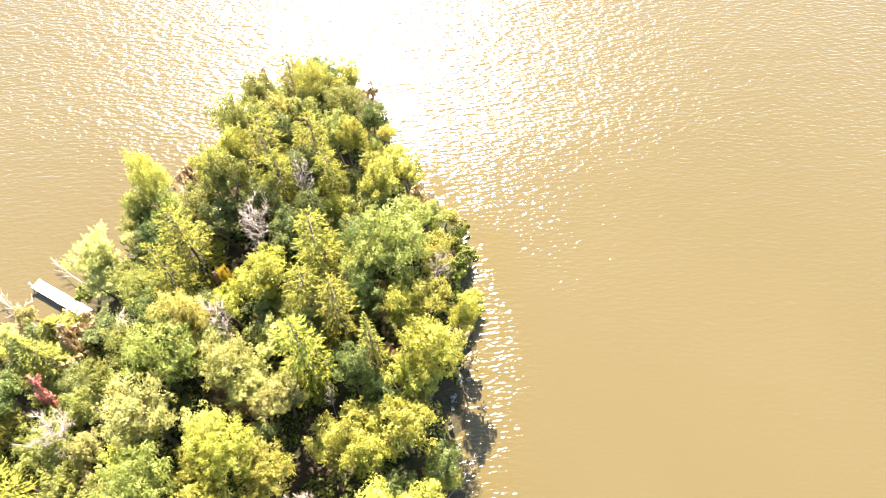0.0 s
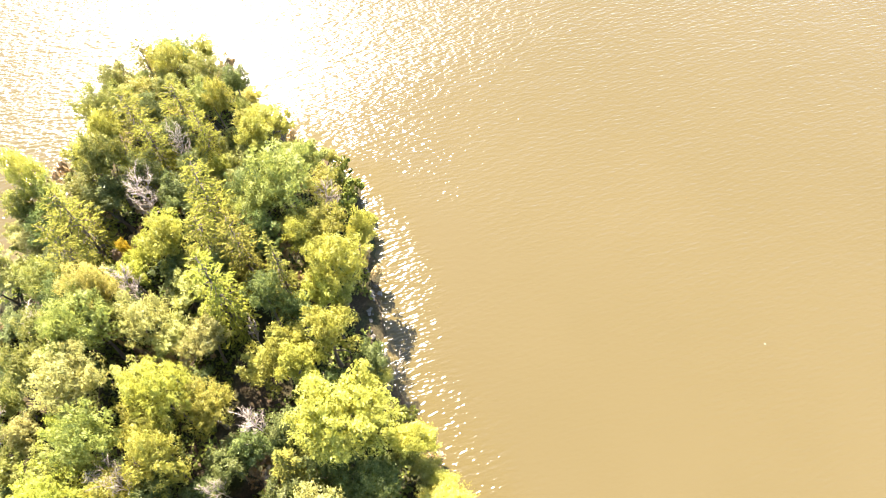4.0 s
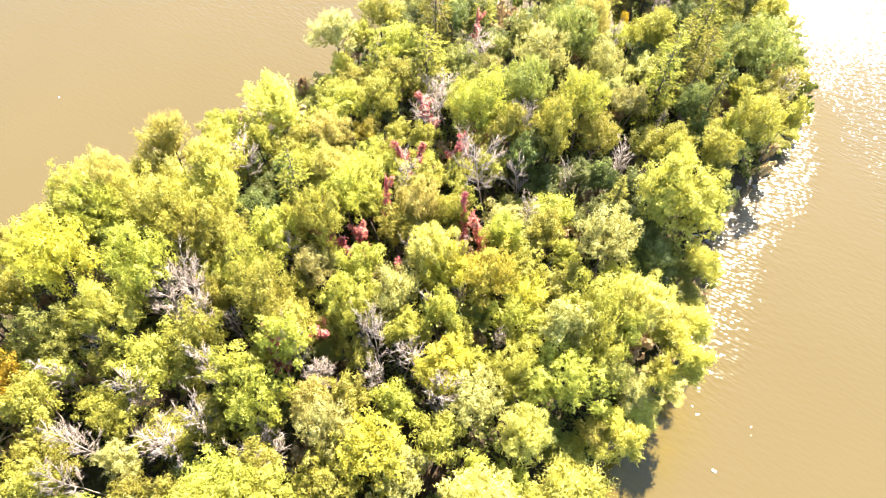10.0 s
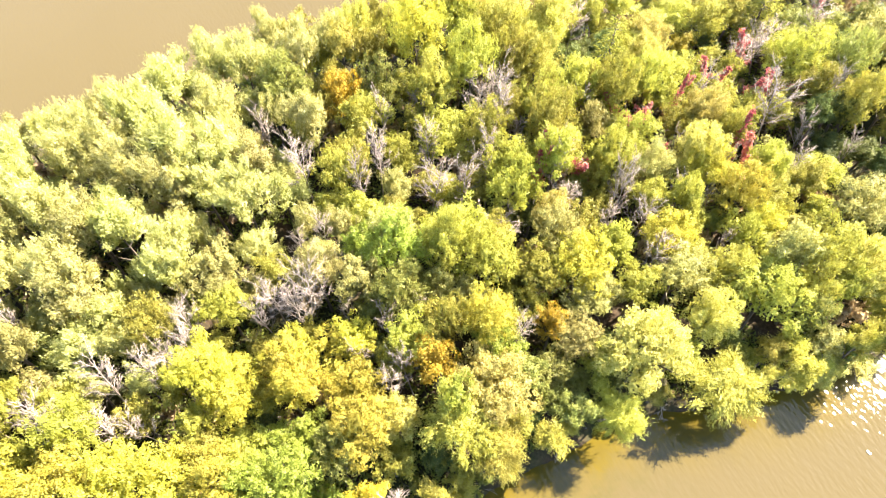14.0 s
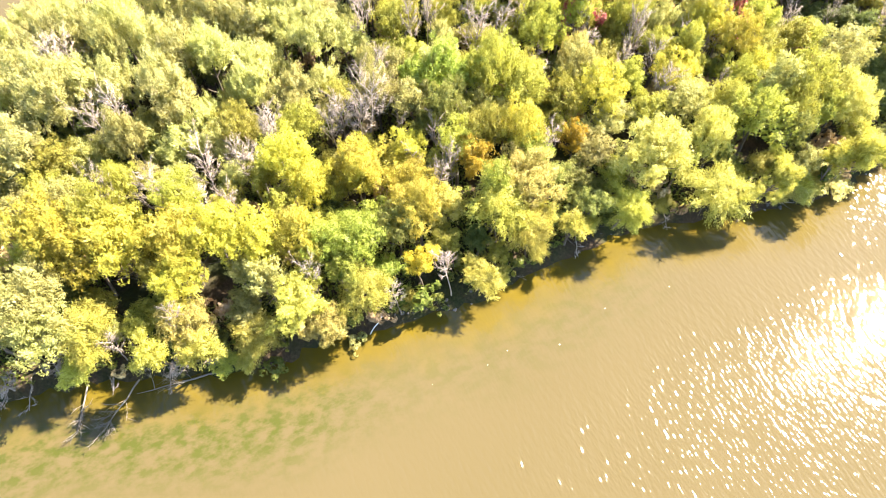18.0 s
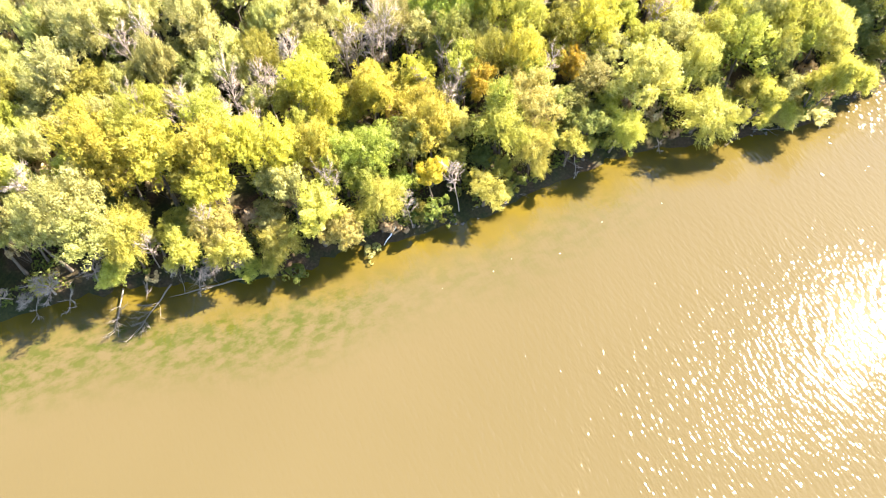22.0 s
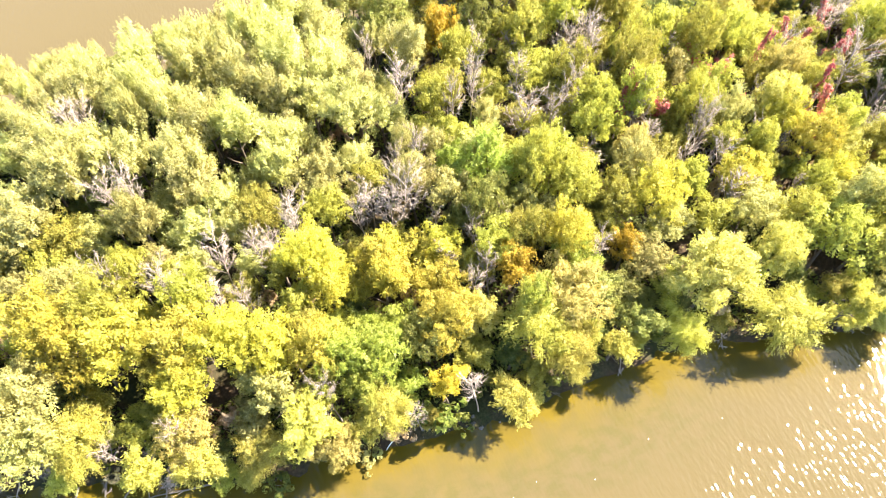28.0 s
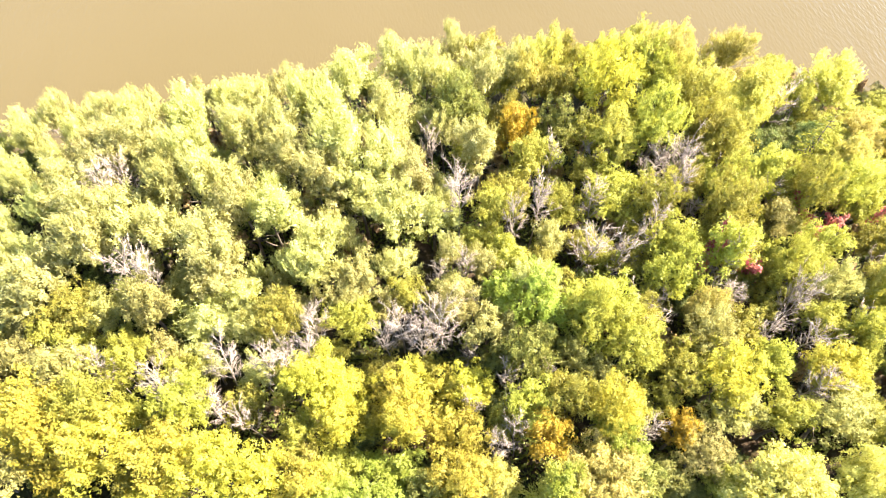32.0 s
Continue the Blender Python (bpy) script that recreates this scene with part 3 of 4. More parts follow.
def vine_pattern(seed, R, H):
    """A dead stem wrapped in red creeper."""
    rng, r = random.Random(seed), np.random.RandomState(seed)
    root = pattern("vine", "creeper_covered_stem", R, H)
    stem = bent_path(rng, Vector((0, 0, -0.3)), Vector((rng.uniform(-.25, .25), rng.uniform(-.25, .25), 1)), H, 0.10, 0.05, 6)
    t = Tubes()
    t.add(stem, [0.13, 0.12, 0.10, 0.09, 0.07, 0.05, 0.02], 6)
    part("trunk", t.mesh("trunk", DEAD), root)
    arms = []
    for i in range(4):
        t = Tubes()
        w = i * 1.7 + seed
        b = bent_path(rng, stem[2 + i], Vector((math.cos(w), math.sin(w), 0.8)), R * 1.2, 0.25, 0.1, 4)
        arms.append(b)
        t.add(b, [0.04, 0.032, 0.024, 0.016, 0.008], 4)
        for j in range(6):
            t.add(bent_path(rng, b[1 + j % 4], Vector((rng.uniform(-1, 1), rng.uniform(-1, 1), 0.5)), R * 0.7, 0.3, 0.1, 2), [0.018, 0.014, 0.009], 3)
        tagged(part("limb", t.mesh("limb", DEAD), root), kind="stuff")
    n = 620
    k = r.beta(2.2, 1.5, n) * 0.66 + 0.33
    sp = np.array([tuple(p) for p in stem])
    i = np.clip((k * 6).astype(int), 0, 5)
    c = sp[i] + (sp[i + 1] - sp[i]) * (k * 6 - i)[:, None]
    q = sphere_dirs(r, n)
    arm = np.array([tuple(p) for b in arms for p in b[1:]])
    c = np.where((r.uniform(size=n) < 0.42)[:, None], arm[r.randint(0, len(arm), n)], c)
    c = c + q * (R * 0.46 * r.uniform(0.3, 1.0, n) * (0.45 + 0.9 * np.sin(np.pi * k) * (0.6 + 0.4 * np.sin(k * 17 + seed))))[:, None]
    part("vine", leaf_sheet("vine", c, q + [0, 0, 0.4] + 0.5 * r.normal(size=q.shape), r.uniform(0.10, 0.19, n), LEAF["red"], seed), root, "crimson creeper leaves")


def shrub_pattern(seed, R, H, count):
    rng = random.Random(seed)
    root = pattern("shrub", "shrub", R, H)
    t = Tubes()
    for i in range(6):
        w = i * 1.05
        t.add(bent_path(rng, Vector((0, 0, -0.2)), Vector((math.cos(w), math.sin(w), 1.4)), H * 0.8, 0.2, 0.05, 3), [0.03, 0.025, 0.018, 0.008], 4)
    part("stem", t.mesh("stem", BARK), root, "forking woody stem")
    c, n = clumped_points(seed, R, H * 0.12, H, 14, count, -0.3)
    part("crown", leaf_sheet("crown", c, n, np.random.RandomState(seed).uniform(0.09, 0.175, count), LEAF["shrub"], seed), root)


for i in range(6):
    broad_pattern("big", 11 + i, 3.0, 9.5, 62, 1000, 8, 0.40, 0.108)
for i in range(5):
    broad_pattern("small", 31 + i, 1.8, 7.5, 36, 620, 7, 0.32, 0.098, 0.36)
for i in range(2):
    broad_pattern("round", 51 + i, 3.4, 9.0, 84, 2000, 8, 0.36, 0.106, 0.22)
for i in range(5):
    spray_pattern("feather", 61 + i, 2.8, 11.0, 660, 11, 0.112)
for i in range(3):
    willow_pattern("willow", 81 + i, 1.9, 6.0, 620, 10)
for i in range(2):
    willow_pattern("big_willow", 86 + i, 3.2, 7.0, 1500, 10)
conifer_pattern("spruce", "spruce_tree", 91, 2.5, 9.5, 26, 13, 16, 0.28, LEAF["spruce"], 0.15)
conifer_pattern("spruce", "spruce_tree", 92, 2.3, 9.5, 24, 13, 16, 0.22, LEAF["spruce"], 0.15)
conifer_pattern("pine", "pine_tree", 95, 2.4, 10.5, 19, 13, 24, -0.08, LEAF["pine"], 0.135, 0.42)
conifer_pattern("pine", "pine_tree", 96, 2.6, 10.5, 17, 13, 26, -0.05, LEAF["pine"], 0.135, 0.36)
for i in range(5):
    snag_pattern("snag", 101 + i, 2.3, 9.0, 10, 0.16, 6)
snag_pattern("big_snag", 111, 3.2, 10.5, 11, 0.12, 5)
for i in range(3):
    vine_pattern(121 + i, 1.0, 8.0)
for i in range(3):
    shrub_pattern(131 + i, 1.3, 1.9, 520)

# ---- the wood, tree by tree ----
KINDS = {   # kind: forms, leaf colour, name, label, category
    "yellow": ("big small", "yellow", "yellow_green_tree", "broadleaf tree with a clumped yellow-green early autumn crown", "tree"),
    "gold": ("big small", "gold", "golden_tree", "broadleaf tree with a dense bright yellow crown", "tree"),
    "green": ("big small", "green", "green_tree", "broadleaf tree with a mid-green crown in the island wood", "tree"),
    "dark": ("big small", "dark", "dark_green_tree", "shaded broadleaf tree with a dark green crown", "tree"),
    "pale": ("feather big small", "pale", "pale_green_tree", "broadleaf tree with pale silvery green foliage", "tree"),
    "bright": ("feather", "bright", "light_green_tree", "feathery light green tree with sunlit pointed sprays", "tree"),
    "lemon": ("feather", "lemon", "yellow_feathery_tree", "feathery yellow-green tree with upswept leafy sprays", "tree"),
    "lush": ("big small", "lush", "fresh_green_tree", "broadleaf tree with a fresh bright green crown", "tree"),
    "round": ("round", "lime", "round_crowned_tree", "large round-crowned bright lime-green tree at the bank", "tree"),
    "cream": ("round", "cream", "cream_yellow_tree", "broadleaf tree with a dense cream-yellow crown by the shore", "tree"),
    "orange": ("small", "orange", "orange_tree", "small broadleaf tree turned orange", "tree"),
    "overhang": ("feather", "lime", "leaning_tree", "open lime-green tree leaning out over the water", "tree"),
    "willow": ("big_willow willow", "lemon", "willow_tree", "yellow willow drooping over the river bank", "tree"),
    "spruce": ("spruce", "spruce", "spruce_tree", "grey-green conical spruce among broadleaf trees", "conifer"),
    "pine": ("pine", "pine", "pine_tree", "dull green pine with soft upswept tufts", "conifer"),
    "snag": ("snag", "", "dead_tree", "leafless grey dead tree with fine bare twigs", "dead tree"),
    "big_snag": ("big_snag", "", "dead_tree", "large bleached dead tree with spreading bare limbs", "dead tree"),
    "vine": ("vine", "red", "creeper_covered_stem", "dead stem wrapped in crimson creeper", "climber"),
    "bank_bush": ("shrub", "pale", "bank_bush", "low pale green bush spreading over the shallow water", "shrub"),
    "dry_brush": ("shrub", "dry", "dry_brush", "tangle of dry tan brush with withered leaves", "shrub"),
    "shrub": ("shrub", "shrub", "shrub", "low green shrub on the wooded bank", "shrub"),
}
standing = []
dice = random.Random(5)


def plant(kind, x, y, radius, height, lean=0.0, towards=0.0, z=None):
    """Sets one tree or shrub of that kind on the ground."""
    forms, leaf, name, label, category = KINDS[kind]
    forms = forms.split()
    form = forms[0] if len(forms) == 1 else forms[-1] if radius < 2.2 else dice.choice(forms[:-1])
    root, R, H = dice.choice(PROTO[form])
    m = Matrix.Translation((x, y, ground_at(x, y) if z is None else z)) @ Matrix.Rotation(radians(lean), 4, Vector((math.cos(towards), math.sin(towards), 0))) @ Matrix.Rotation(dice.uniform(0, 6.283), 4, "Z")
    ob = copy_thing(root, m @ Matrix.Diagonal((radius / R, radius / R, height / H, 1)))
    ob.name = name
    tagged(ob, label, category, "plants of the island wood")
    if leaf:
        for o in ob.children:
            if o.name.startswith(("crown", "vine")):
                o.material_slots[0].link = "OBJECT"
                o.material_slots[0].material = LEAF[leaf]
    standing.append((x, y, radius, height, kind in ("snag", "big_snag", "vine"), kind))
    return ob


# north end
plant("bright", -31.1, 29.7, 2.4, 7.3)
plant("bright", -31.0, 27.9, 2.0, 5.8)
plant("bright", -40.6, 21.2, 3.1, 8.1, -4, 1.57)
plant("bright", -42.1, 18.7, 2.3, 7.8)
plant("cream", -21.0, 22.0, 2.3, 11.4)
plant("dark", -35.2, 21.0, 2.3, 6.2)
plant("dark", -0.3, 11.8, 1.6, 6.3, 2, 1.57)
plant("gold", -37.6, 19.6, 1.9, 8.1)
plant("green", -19.4, 48.8, 1.9, 7.7)
plant("green", -10.0, 47.0, 2.2, 7.9)
plant("green", -20.0, 36.1, 2.0, 11.2)
plant("green", -7.3, 34.9, 2.0, 6.5)
plant("green", -4.0, 29.3, 3.2, 11.3)
plant("green", -25.6, 25.6, 2.2, 8.4)
plant("green", -21.3, 19.3, 2.7, 11.7)
plant("green", -30.9, 13.1, 2.5, 5.9)
plant("green", -21.3, 9.3, 2.4, 12.1)
plant("orange", -19.1, 27.3, 0.6, 6.9)
plant("overhang", -26.3, 35.1, 2.1, 12.6)
plant("pale", -17.5, 18.8, 2.3, 9.6)
plant("pale", -15.4, 17.6, 2.3, 7.0)
plant("pale", -22.5, 14.3, 3.0, 11.7)
plant("pine", -16.2, 51.6, 2.2, 7.8)
plant("pine", -12.5, 41.1, 2.8, 10.7)
plant("pine", -16.9, 40.5, 2.8, 11.1)
plant("pine", -18.1, 37.4, 2.4, 7.1)
plant("pine", -10.7, 37.2, 2.1, 10.7)
plant("pine", -15.2, 36.7, 2.3, 11.4)
plant("pine", -22.4, 29.9, 2.9, 11.9)
plant("pine", -10.8, 28.7, 2.7, 13.7)
plant("pine", -22.7, 26.1, 2.4, 13.1)
plant("pine", -11.4, 24.8, 2.6, 11.7)
plant("pine", -8.7, 23.1, 2.5, 13.0)
plant("pine", -11.0, 19.2, 2.7, 14.2)
plant("pine", -35.6, 14.0, 2.7, 12.6)
plant("pine", -33.1, 9.1, 3.3, 10.0)
plant("snag", -13.1, 36.1, 1.4, 10.2)
plant("snag", -16.9, 31.9, 2.2, 9.9)
plant("snag", -0.1, 27.9, 1.4, 8.5)
plant("snag", -27.7, 23.3, 2.3, 4.6)
plant("snag", -18.0, 22.2, 1.8, 9.3)
plant("snag", -9.3, 16.5, 0.7, 6.7)
plant("snag", -28.6, 14.3, 2.1, 8.9)
plant("snag", -9.7, 8.6, 1.5, 10.2)
plant("spruce", -33.9, 23.3, 3.4, 5.5)
plant("spruce", -33.0, 20.0, 2.7, 9.6)
plant("spruce", -5.8, 19.9, 2.1, 13.8)
plant("vine", -31.2, 15.6, 0.8, 8.3)
plant("yellow", -13.8, 49.9, 2.2, 7.8)
plant("yellow", -8.7, 40.5, 1.4, 10.7)
plant("yellow", -19.4, 39.2, 1.7, 10.7)
plant("yellow", -5.9, 36.4, 2.0, 9.0)
plant("yellow", -14.9, 25.9, 2.0, 10.0)
plant("yellow", -1.6, 25.4, 2.1, 8.2)
plant("yellow", 1.0, 23.2, 1.4, 10.0, 4, 1.57)
plant("yellow", -1.1, 19.6, 2.7, 11.4)
plant("yellow", -2.9, 13.7, 2.1, 10.9)
plant("yellow", -42.7, 13.0, 2.5, 8.0)
plant("yellow", -5.9, 12.0, 1.9, 9.4)
plant("yellow", -16.0, 11.9, 2.6, 11.5)
plant("yellow", -13.3, 10.6, 2.4, 8.3)
plant("yellow", -37.8, 9.9, 2.5, 7.7)
# middle
plant("big_snag", -18.5, -1.1, 2.9, 12.9)
plant("bright", -43.5, 6.4, 2.9, 9.6, -3, 1.57)
plant("cream", -35.1, -4.5, 2.2, 8.0)
plant("cream", -1.2, -4.8, 2.7, 10.9)
plant("cream", 3.3, -6.6, 2.5, 1.9, 8, 1.57)
plant("cream", -21.8, -7.5, 2.1, 10.6)
plant("cream", -30.4, -9.1, 2.2, 10.8)
plant("cream", -17.7, -10.7, 2.3, 11.3)
plant("cream", -3.4, -19.2, 2.1, 9.4)
plant("cream", -44.8, -22.6, 2.4, 13.3)
plant("dark", -17.6, 5.3, 1.9, 8.9)
plant("dark", -4.6, 4.1, 2.9, 6.9)
plant("dark", -2.8, 1.2, 2.3, 7.7)
plant("gold", -32.8, -1.8, 1.4, 6.8)
plant("gold", -9.7, -8.8, 1.8, 8.6)
plant("gold", -12.8, -9.9, 2.5, 11.2)
plant("gold", -15.5, -11.0, 1.8, 10.8)
plant("gold", -16.6, -12.3, 1.5, 9.8)
plant("gold", -11.4, -17.0, 1.7, 8.9)
plant("gold", -11.5, -18.8, 2.1, 10.2)
plant("green", -0.3, -11.3, 1.5, 9.9)
plant("lemon", -42.0, 4.8, 2.0, 5.1)
plant("lemon", -43.2, 0.3, 2.2, 3.5)
plant("lemon", -40.8, -5.9, 3.6, 10.6)
plant("lemon", -45.4, -15.5, 2.7, 11.9)
plant("lemon", -39.1, -15.5, 3.1, 12.5)
plant("lemon", -36.4, -17.3, 2.8, 12.0)
plant("lemon", -38.2, -19.6, 2.8, 11.5)
plant("lemon", -41.6, -21.9, 2.6, 13.1)
plant("pale", -6.4, -0.7, 2.9, 10.7)
plant("pale", -13.1, -2.5, 2.0, 6.3)
plant("pale", 1.7, -10.0, 1.8, 5.9)
plant("pale", -5.2, -10.7, 2.0, 12.1)
plant("pale", -26.0, -15.7, 1.4, 7.2)
plant("pale", -18.1, -15.9, 2.2, 11.4)
plant("pale", -7.9, -19.2, 2.7, 9.1)
plant("pine", -37.7, 6.4, 2.2, 9.0)
plant("pine", -32.0, -12.3, 2.5, 13.4)
plant("round", -3.4, 6.0, 3.8, 13.2)
plant("snag", -19.1, 7.2, 1.6, 9.9)
plant("snag", -29.2, 7.0, 2.4, 6.1)
plant("snag", -19.4, 5.7, 1.3, 12.5)
plant("snag", -29.6, 5.4, 1.8, 9.5)
plant("snag", -12.6, 3.9, 1.0, 9.2)
plant("snag", -29.8, 2.5, 2.2, 7.6)
plant("snag", -16.5, 1.9, 1.4, 8.9)
plant("snag", -14.3, -1.5, 1.4, 8.0)
plant("snag", -25.7, -6.0, 1.6, 10.9)
plant("snag", -46.3, -8.3, 1.9, 4.9, -9, 1.57)
plant("snag", -40.4, -8.6, 1.9, 5.8)
plant("snag", -15.3, -9.7, 0.9, 10.9)
plant("snag", -20.5, -11.3, 1.1, 8.3)
plant("snag", -13.6, -12.3, 0.8, 8.7)
plant("snag", -38.3, -13.4, 2.1, 9.4)
plant("snag", -9.4, -13.5, 0.8, 8.0)
plant("snag", -14.7, -14.7, 1.0, 10.3)
plant("snag", -27.5, -17.1, 1.3, 10.3)
plant("snag", -10.5, -19.4, 0.9, 9.4)
plant("snag", -14.8, -19.6, 1.7, 10.6)
plant("snag", -17.3, -19.7, 1.2, 11.7)
plant("snag", -16.2, -20.5, 1.4, 12.6)
plant("snag", -10.8, -21.1, 1.8, 10.2)
plant("snag", -15.2, -22.7, 1.5, 9.1)
plant("snag", -18.5, -24.1, 1.9, 9.1)
plant("snag", -31.5, -24.4, 1.3, 11.0)
plant("snag", -27.4, -24.8, 1.3, 9.3)
plant("snag", -20.4, -24.9, 1.3, 13.2)
plant("spruce", -8.1, 4.7, 2.5, 9.2)
plant("vine", -28.5, 4.0, 1.3, 7.4)
plant("vine", -26.8, 3.1, 1.8, 7.9)
plant("vine", -23.2, 0.8, 0.8, 10.7)
plant("vine", -24.1, 0.4, 1.0, 8.8)
plant("vine", -27.6, -1.8, 1.0, 8.5)
plant("vine", -25.9, -3.0, 1.0, 8.2)
plant("vine", -15.7, -5.8, 1.2, 11.3)
plant("vine", -17.0, -7.3, 1.0, 11.9)
plant("vine", -23.7, -8.7, 0.8, 11.3)
plant("vine", -24.2, -12.2, 1.5, 8.9)
plant("vine", -19.2, -12.3, 0.9, 7.5)
plant("vine", -25.6, -13.3, 1.2, 8.7)
plant("vine", -23.8, -13.7, 0.9, 9.0)
plant("vine", -23.1, -20.4, 1.2, 10.5)
plant("willow", 1.4, 4.5, 1.8, 5.8)
plant("willow", 2.9, -1.2, 1.4, 5.2, 12, 1.57)
plant("willow", 2.4, -1.2, 2.6, 3.8)
plant("willow", 2.4, -4.8, 1.8, 7.4)
plant("willow", 3.3, -6.5, 1.5, 9.0, 10, 1.57)
plant("willow", 3.3, -7.9, 1.5, 6.7)
plant("willow", 3.2, -10.3, 1.7, 1.9, 22, 1.57)
plant("willow", 1.4, -13.8, 1.4, 6.5)
plant("willow", 2.1, -14.6, 1.5, 7.3, 12, 1.57)
plant("willow", 0.7, -15.0, 1.4, 6.1)
plant("willow", 0.3, -20.3, 3.4, 5.9, 18, 1.57)
plant("yellow", -16.6, 7.0, 2.5, 11.9)
plant("yellow", -23.5, 5.2, 2.9, 12.0)
plant("yellow", -33.7, 5.0, 2.1, 8.7)
plant("yellow", -19.8, 4.8, 2.1, 11.1)
plant("yellow", -33.7, 1.7, 2.5, 8.9)
plant("yellow", -12.5, 0.8, 2.4, 6.4)
plant("yellow", -36.7, 0.2, 2.6, 6.9)
plant("yellow", -11.5, -2.1, 1.9, 8.2)
plant("yellow", -14.1, -5.8, 1.8, 10.6)
plant("yellow", -18.6, -7.0, 1.6, 11.1)
plant("yellow", -1.0, -7.5, 1.8, 10.2)
plant("yellow", -3.7, -7.6, 2.8, 12.1)
plant("yellow", -2.1, -10.4, 2.2, 10.9)
plant("yellow", -27.7, -10.6, 2.4, 11.4)
plant("yellow", -9.4, -11.1, 2.3, 8.3)
plant("yellow", -3.0, -13.8, 3.3, 11.0)
plant("yellow", -27.5, -14.2, 2.3, 12.4)
plant("yellow", -14.1, -14.9, 1.7, 10.3)
plant("yellow", -6.1, -15.3, 2.5, 9.1)
plant("yellow", -21.9, -15.7, 2.0, 10.8)
plant("yellow", -15.6, -17.3, 2.0, 9.1)
plant("yellow", -29.4, -17.7, 2.1, 12.0)
plant("yellow", -20.1, -18.7, 2.2, 11.4)
plant("yellow", -33.6, -20.0, 2.8, 11.7)
plant("yellow", -20.8, -20.8, 1.8, 8.0)
plant("yellow", -35.5, -21.3, 2.2, 11.5)
plant("yellow", -28.6, -21.5, 2.6, 12.1)
plant("yellow", -38.0, -22.3, 2.8, 13.8)
plant("yellow", -26.2, -22.5, 2.6, 12.8)
plant("yellow", -12.8, -22.8, 2.0, 9.1)
plant("yellow", -22.9, -23.0, 2.2, 11.6)
plant("yellow", -8.5, -23.2, 1.9, 9.1)
plant("yellow", -42.6, -24.4, 2.9, 13.2)
plant("yellow", -15.9, -24.5, 1.9, 9.3)
plant("yellow", -21.5, -24.5, 2.1, 13.3)
# south of the middle
plant("big_snag", -33.1, -25.9, 2.7, 11.0)
plant("big_snag", -18.9, -50.0, 2.7, 12.8)
plant("bright", -21.7, -40.4, 2.4, 10.9)
plant("bright", -44.3, -41.5, 2.8, 13.4)
plant("bright", -35.4, -43.4, 2.6, 13.0)
plant("bright", -46.1, -47.2, 2.6, 12.3)
plant("bright", -30.2, -48.0, 2.6, 9.3)
plant("bright", -47.8, -49.8, 2.8, 12.5)
plant("bright", -33.2, -50.0, 2.9, 12.1)
plant("bright", -41.5, -51.3, 3.0, 12.4)
plant("bright", -29.0, -51.6, 2.7, 13.5)
plant("bright", -34.7, -52.3, 2.9, 13.3)
plant("bright", -32.3, -54.4, 2.9, 11.5)
plant("bright", -46.6, -54.7, 3.0, 11.9)
plant("bright", -36.5, -55.7, 3.2, 14.8)
plant("bright", -41.0, -57.0, 2.6, 14.3)
plant("bright", -33.4, -57.8, 2.9, 13.1)
plant("cream", -3.0, -26.1, 3.5, 11.3)
plant("cream", -17.5, -26.7, 2.2, 9.6)
plant("cream", -5.4, -38.8, 3.4, 10.0)
plant("cream", -6.5, -46.4, 2.2, 7.5)
plant("gold", -12.1, -27.1, 2.8, 10.8)
plant("gold", -41.1, -30.3, 3.1, 15.4)
plant("gold", -10.0, -36.8, 2.4, 11.7)
plant("gold", -14.1, -47.1, 1.8, 8.3)
plant("gold", -9.6, -48.3, 2.6, 8.2)
plant("gold", -13.0, -48.6, 3.0, 6.8)
plant("gold", -5.9, -49.1, 2.7, 10.6)
plant("gold", -14.7, -52.1, 2.1, 7.9)
plant("gold", -12.8, -52.7, 2.5, 9.6)
plant("gold", -11.0, -53.0, 1.9, 10.8)
plant("gold", -15.6, -56.5, 2.5, 5.9)
plant("gold", -11.9, -57.6, 2.2, 10.0)
plant("green", -5.6, -32.9, 1.7, 5.9)
plant("green", -1.4, -33.0, 1.7, 6.8)
plant("green", -38.3, -34.8, 2.5, 11.2)
plant("green", -15.4, -42.4, 2.2, 11.4)
plant("green", -41.6, -44.2, 2.8, 12.2)
plant("green", -5.8, -51.3, 2.3, 8.5)
plant("lemon", -35.1, -30.5, 2.6, 13.3)
plant("lemon", -46.6, -34.3, 2.2, 12.9)
plant("lemon", -43.7, -36.9, 2.6, 12.3)
plant("lush", -8.3, -36.4, 2.0, 8.6)
plant("lush", -19.5, -40.8, 2.7, 12.0)
plant("lush", -5.0, -41.9, 1.8, 11.3)
plant("lush", -5.1, -55.4, 2.6, 10.0)
plant("orange", -8.6, -31.4, 1.5, 7.8)
plant("orange", -37.7, -39.4, 1.9, 11.5)
plant("orange", -9.3, -41.9, 2.2, 9.2)
plant("pale", -9.3, -26.5, 2.8, 7.3)
plant("pale", -15.1, -27.4, 2.3, 11.3)
plant("pale", -6.9, -29.9, 2.4, 7.2)
plant("pale", -15.5, -38.6, 1.7, 9.0)
plant("pale", -19.9, -47.7, 2.3, 11.9)
plant("pale", -23.2, -55.8, 2.9, 10.4)
plant("shrub", 0.0, -51.4, 2.0, 4.2)
plant("snag", -28.3, -26.9, 1.8, 12.7)
plant("snag", -32.0, -28.7, 2.4, 10.4)
plant("snag", -25.0, -29.4, 1.7, 11.5)
plant("snag", -17.3, -30.8, 2.5, 8.8)
plant("snag", -29.0, -33.4, 1.6, 10.8)
plant("snag", -22.8, -33.6, 1.6, 12.4)
plant("snag", -35.2, -34.1, 2.3, 8.1)
plant("snag", -8.9, -35.2, 1.3, 10.0)
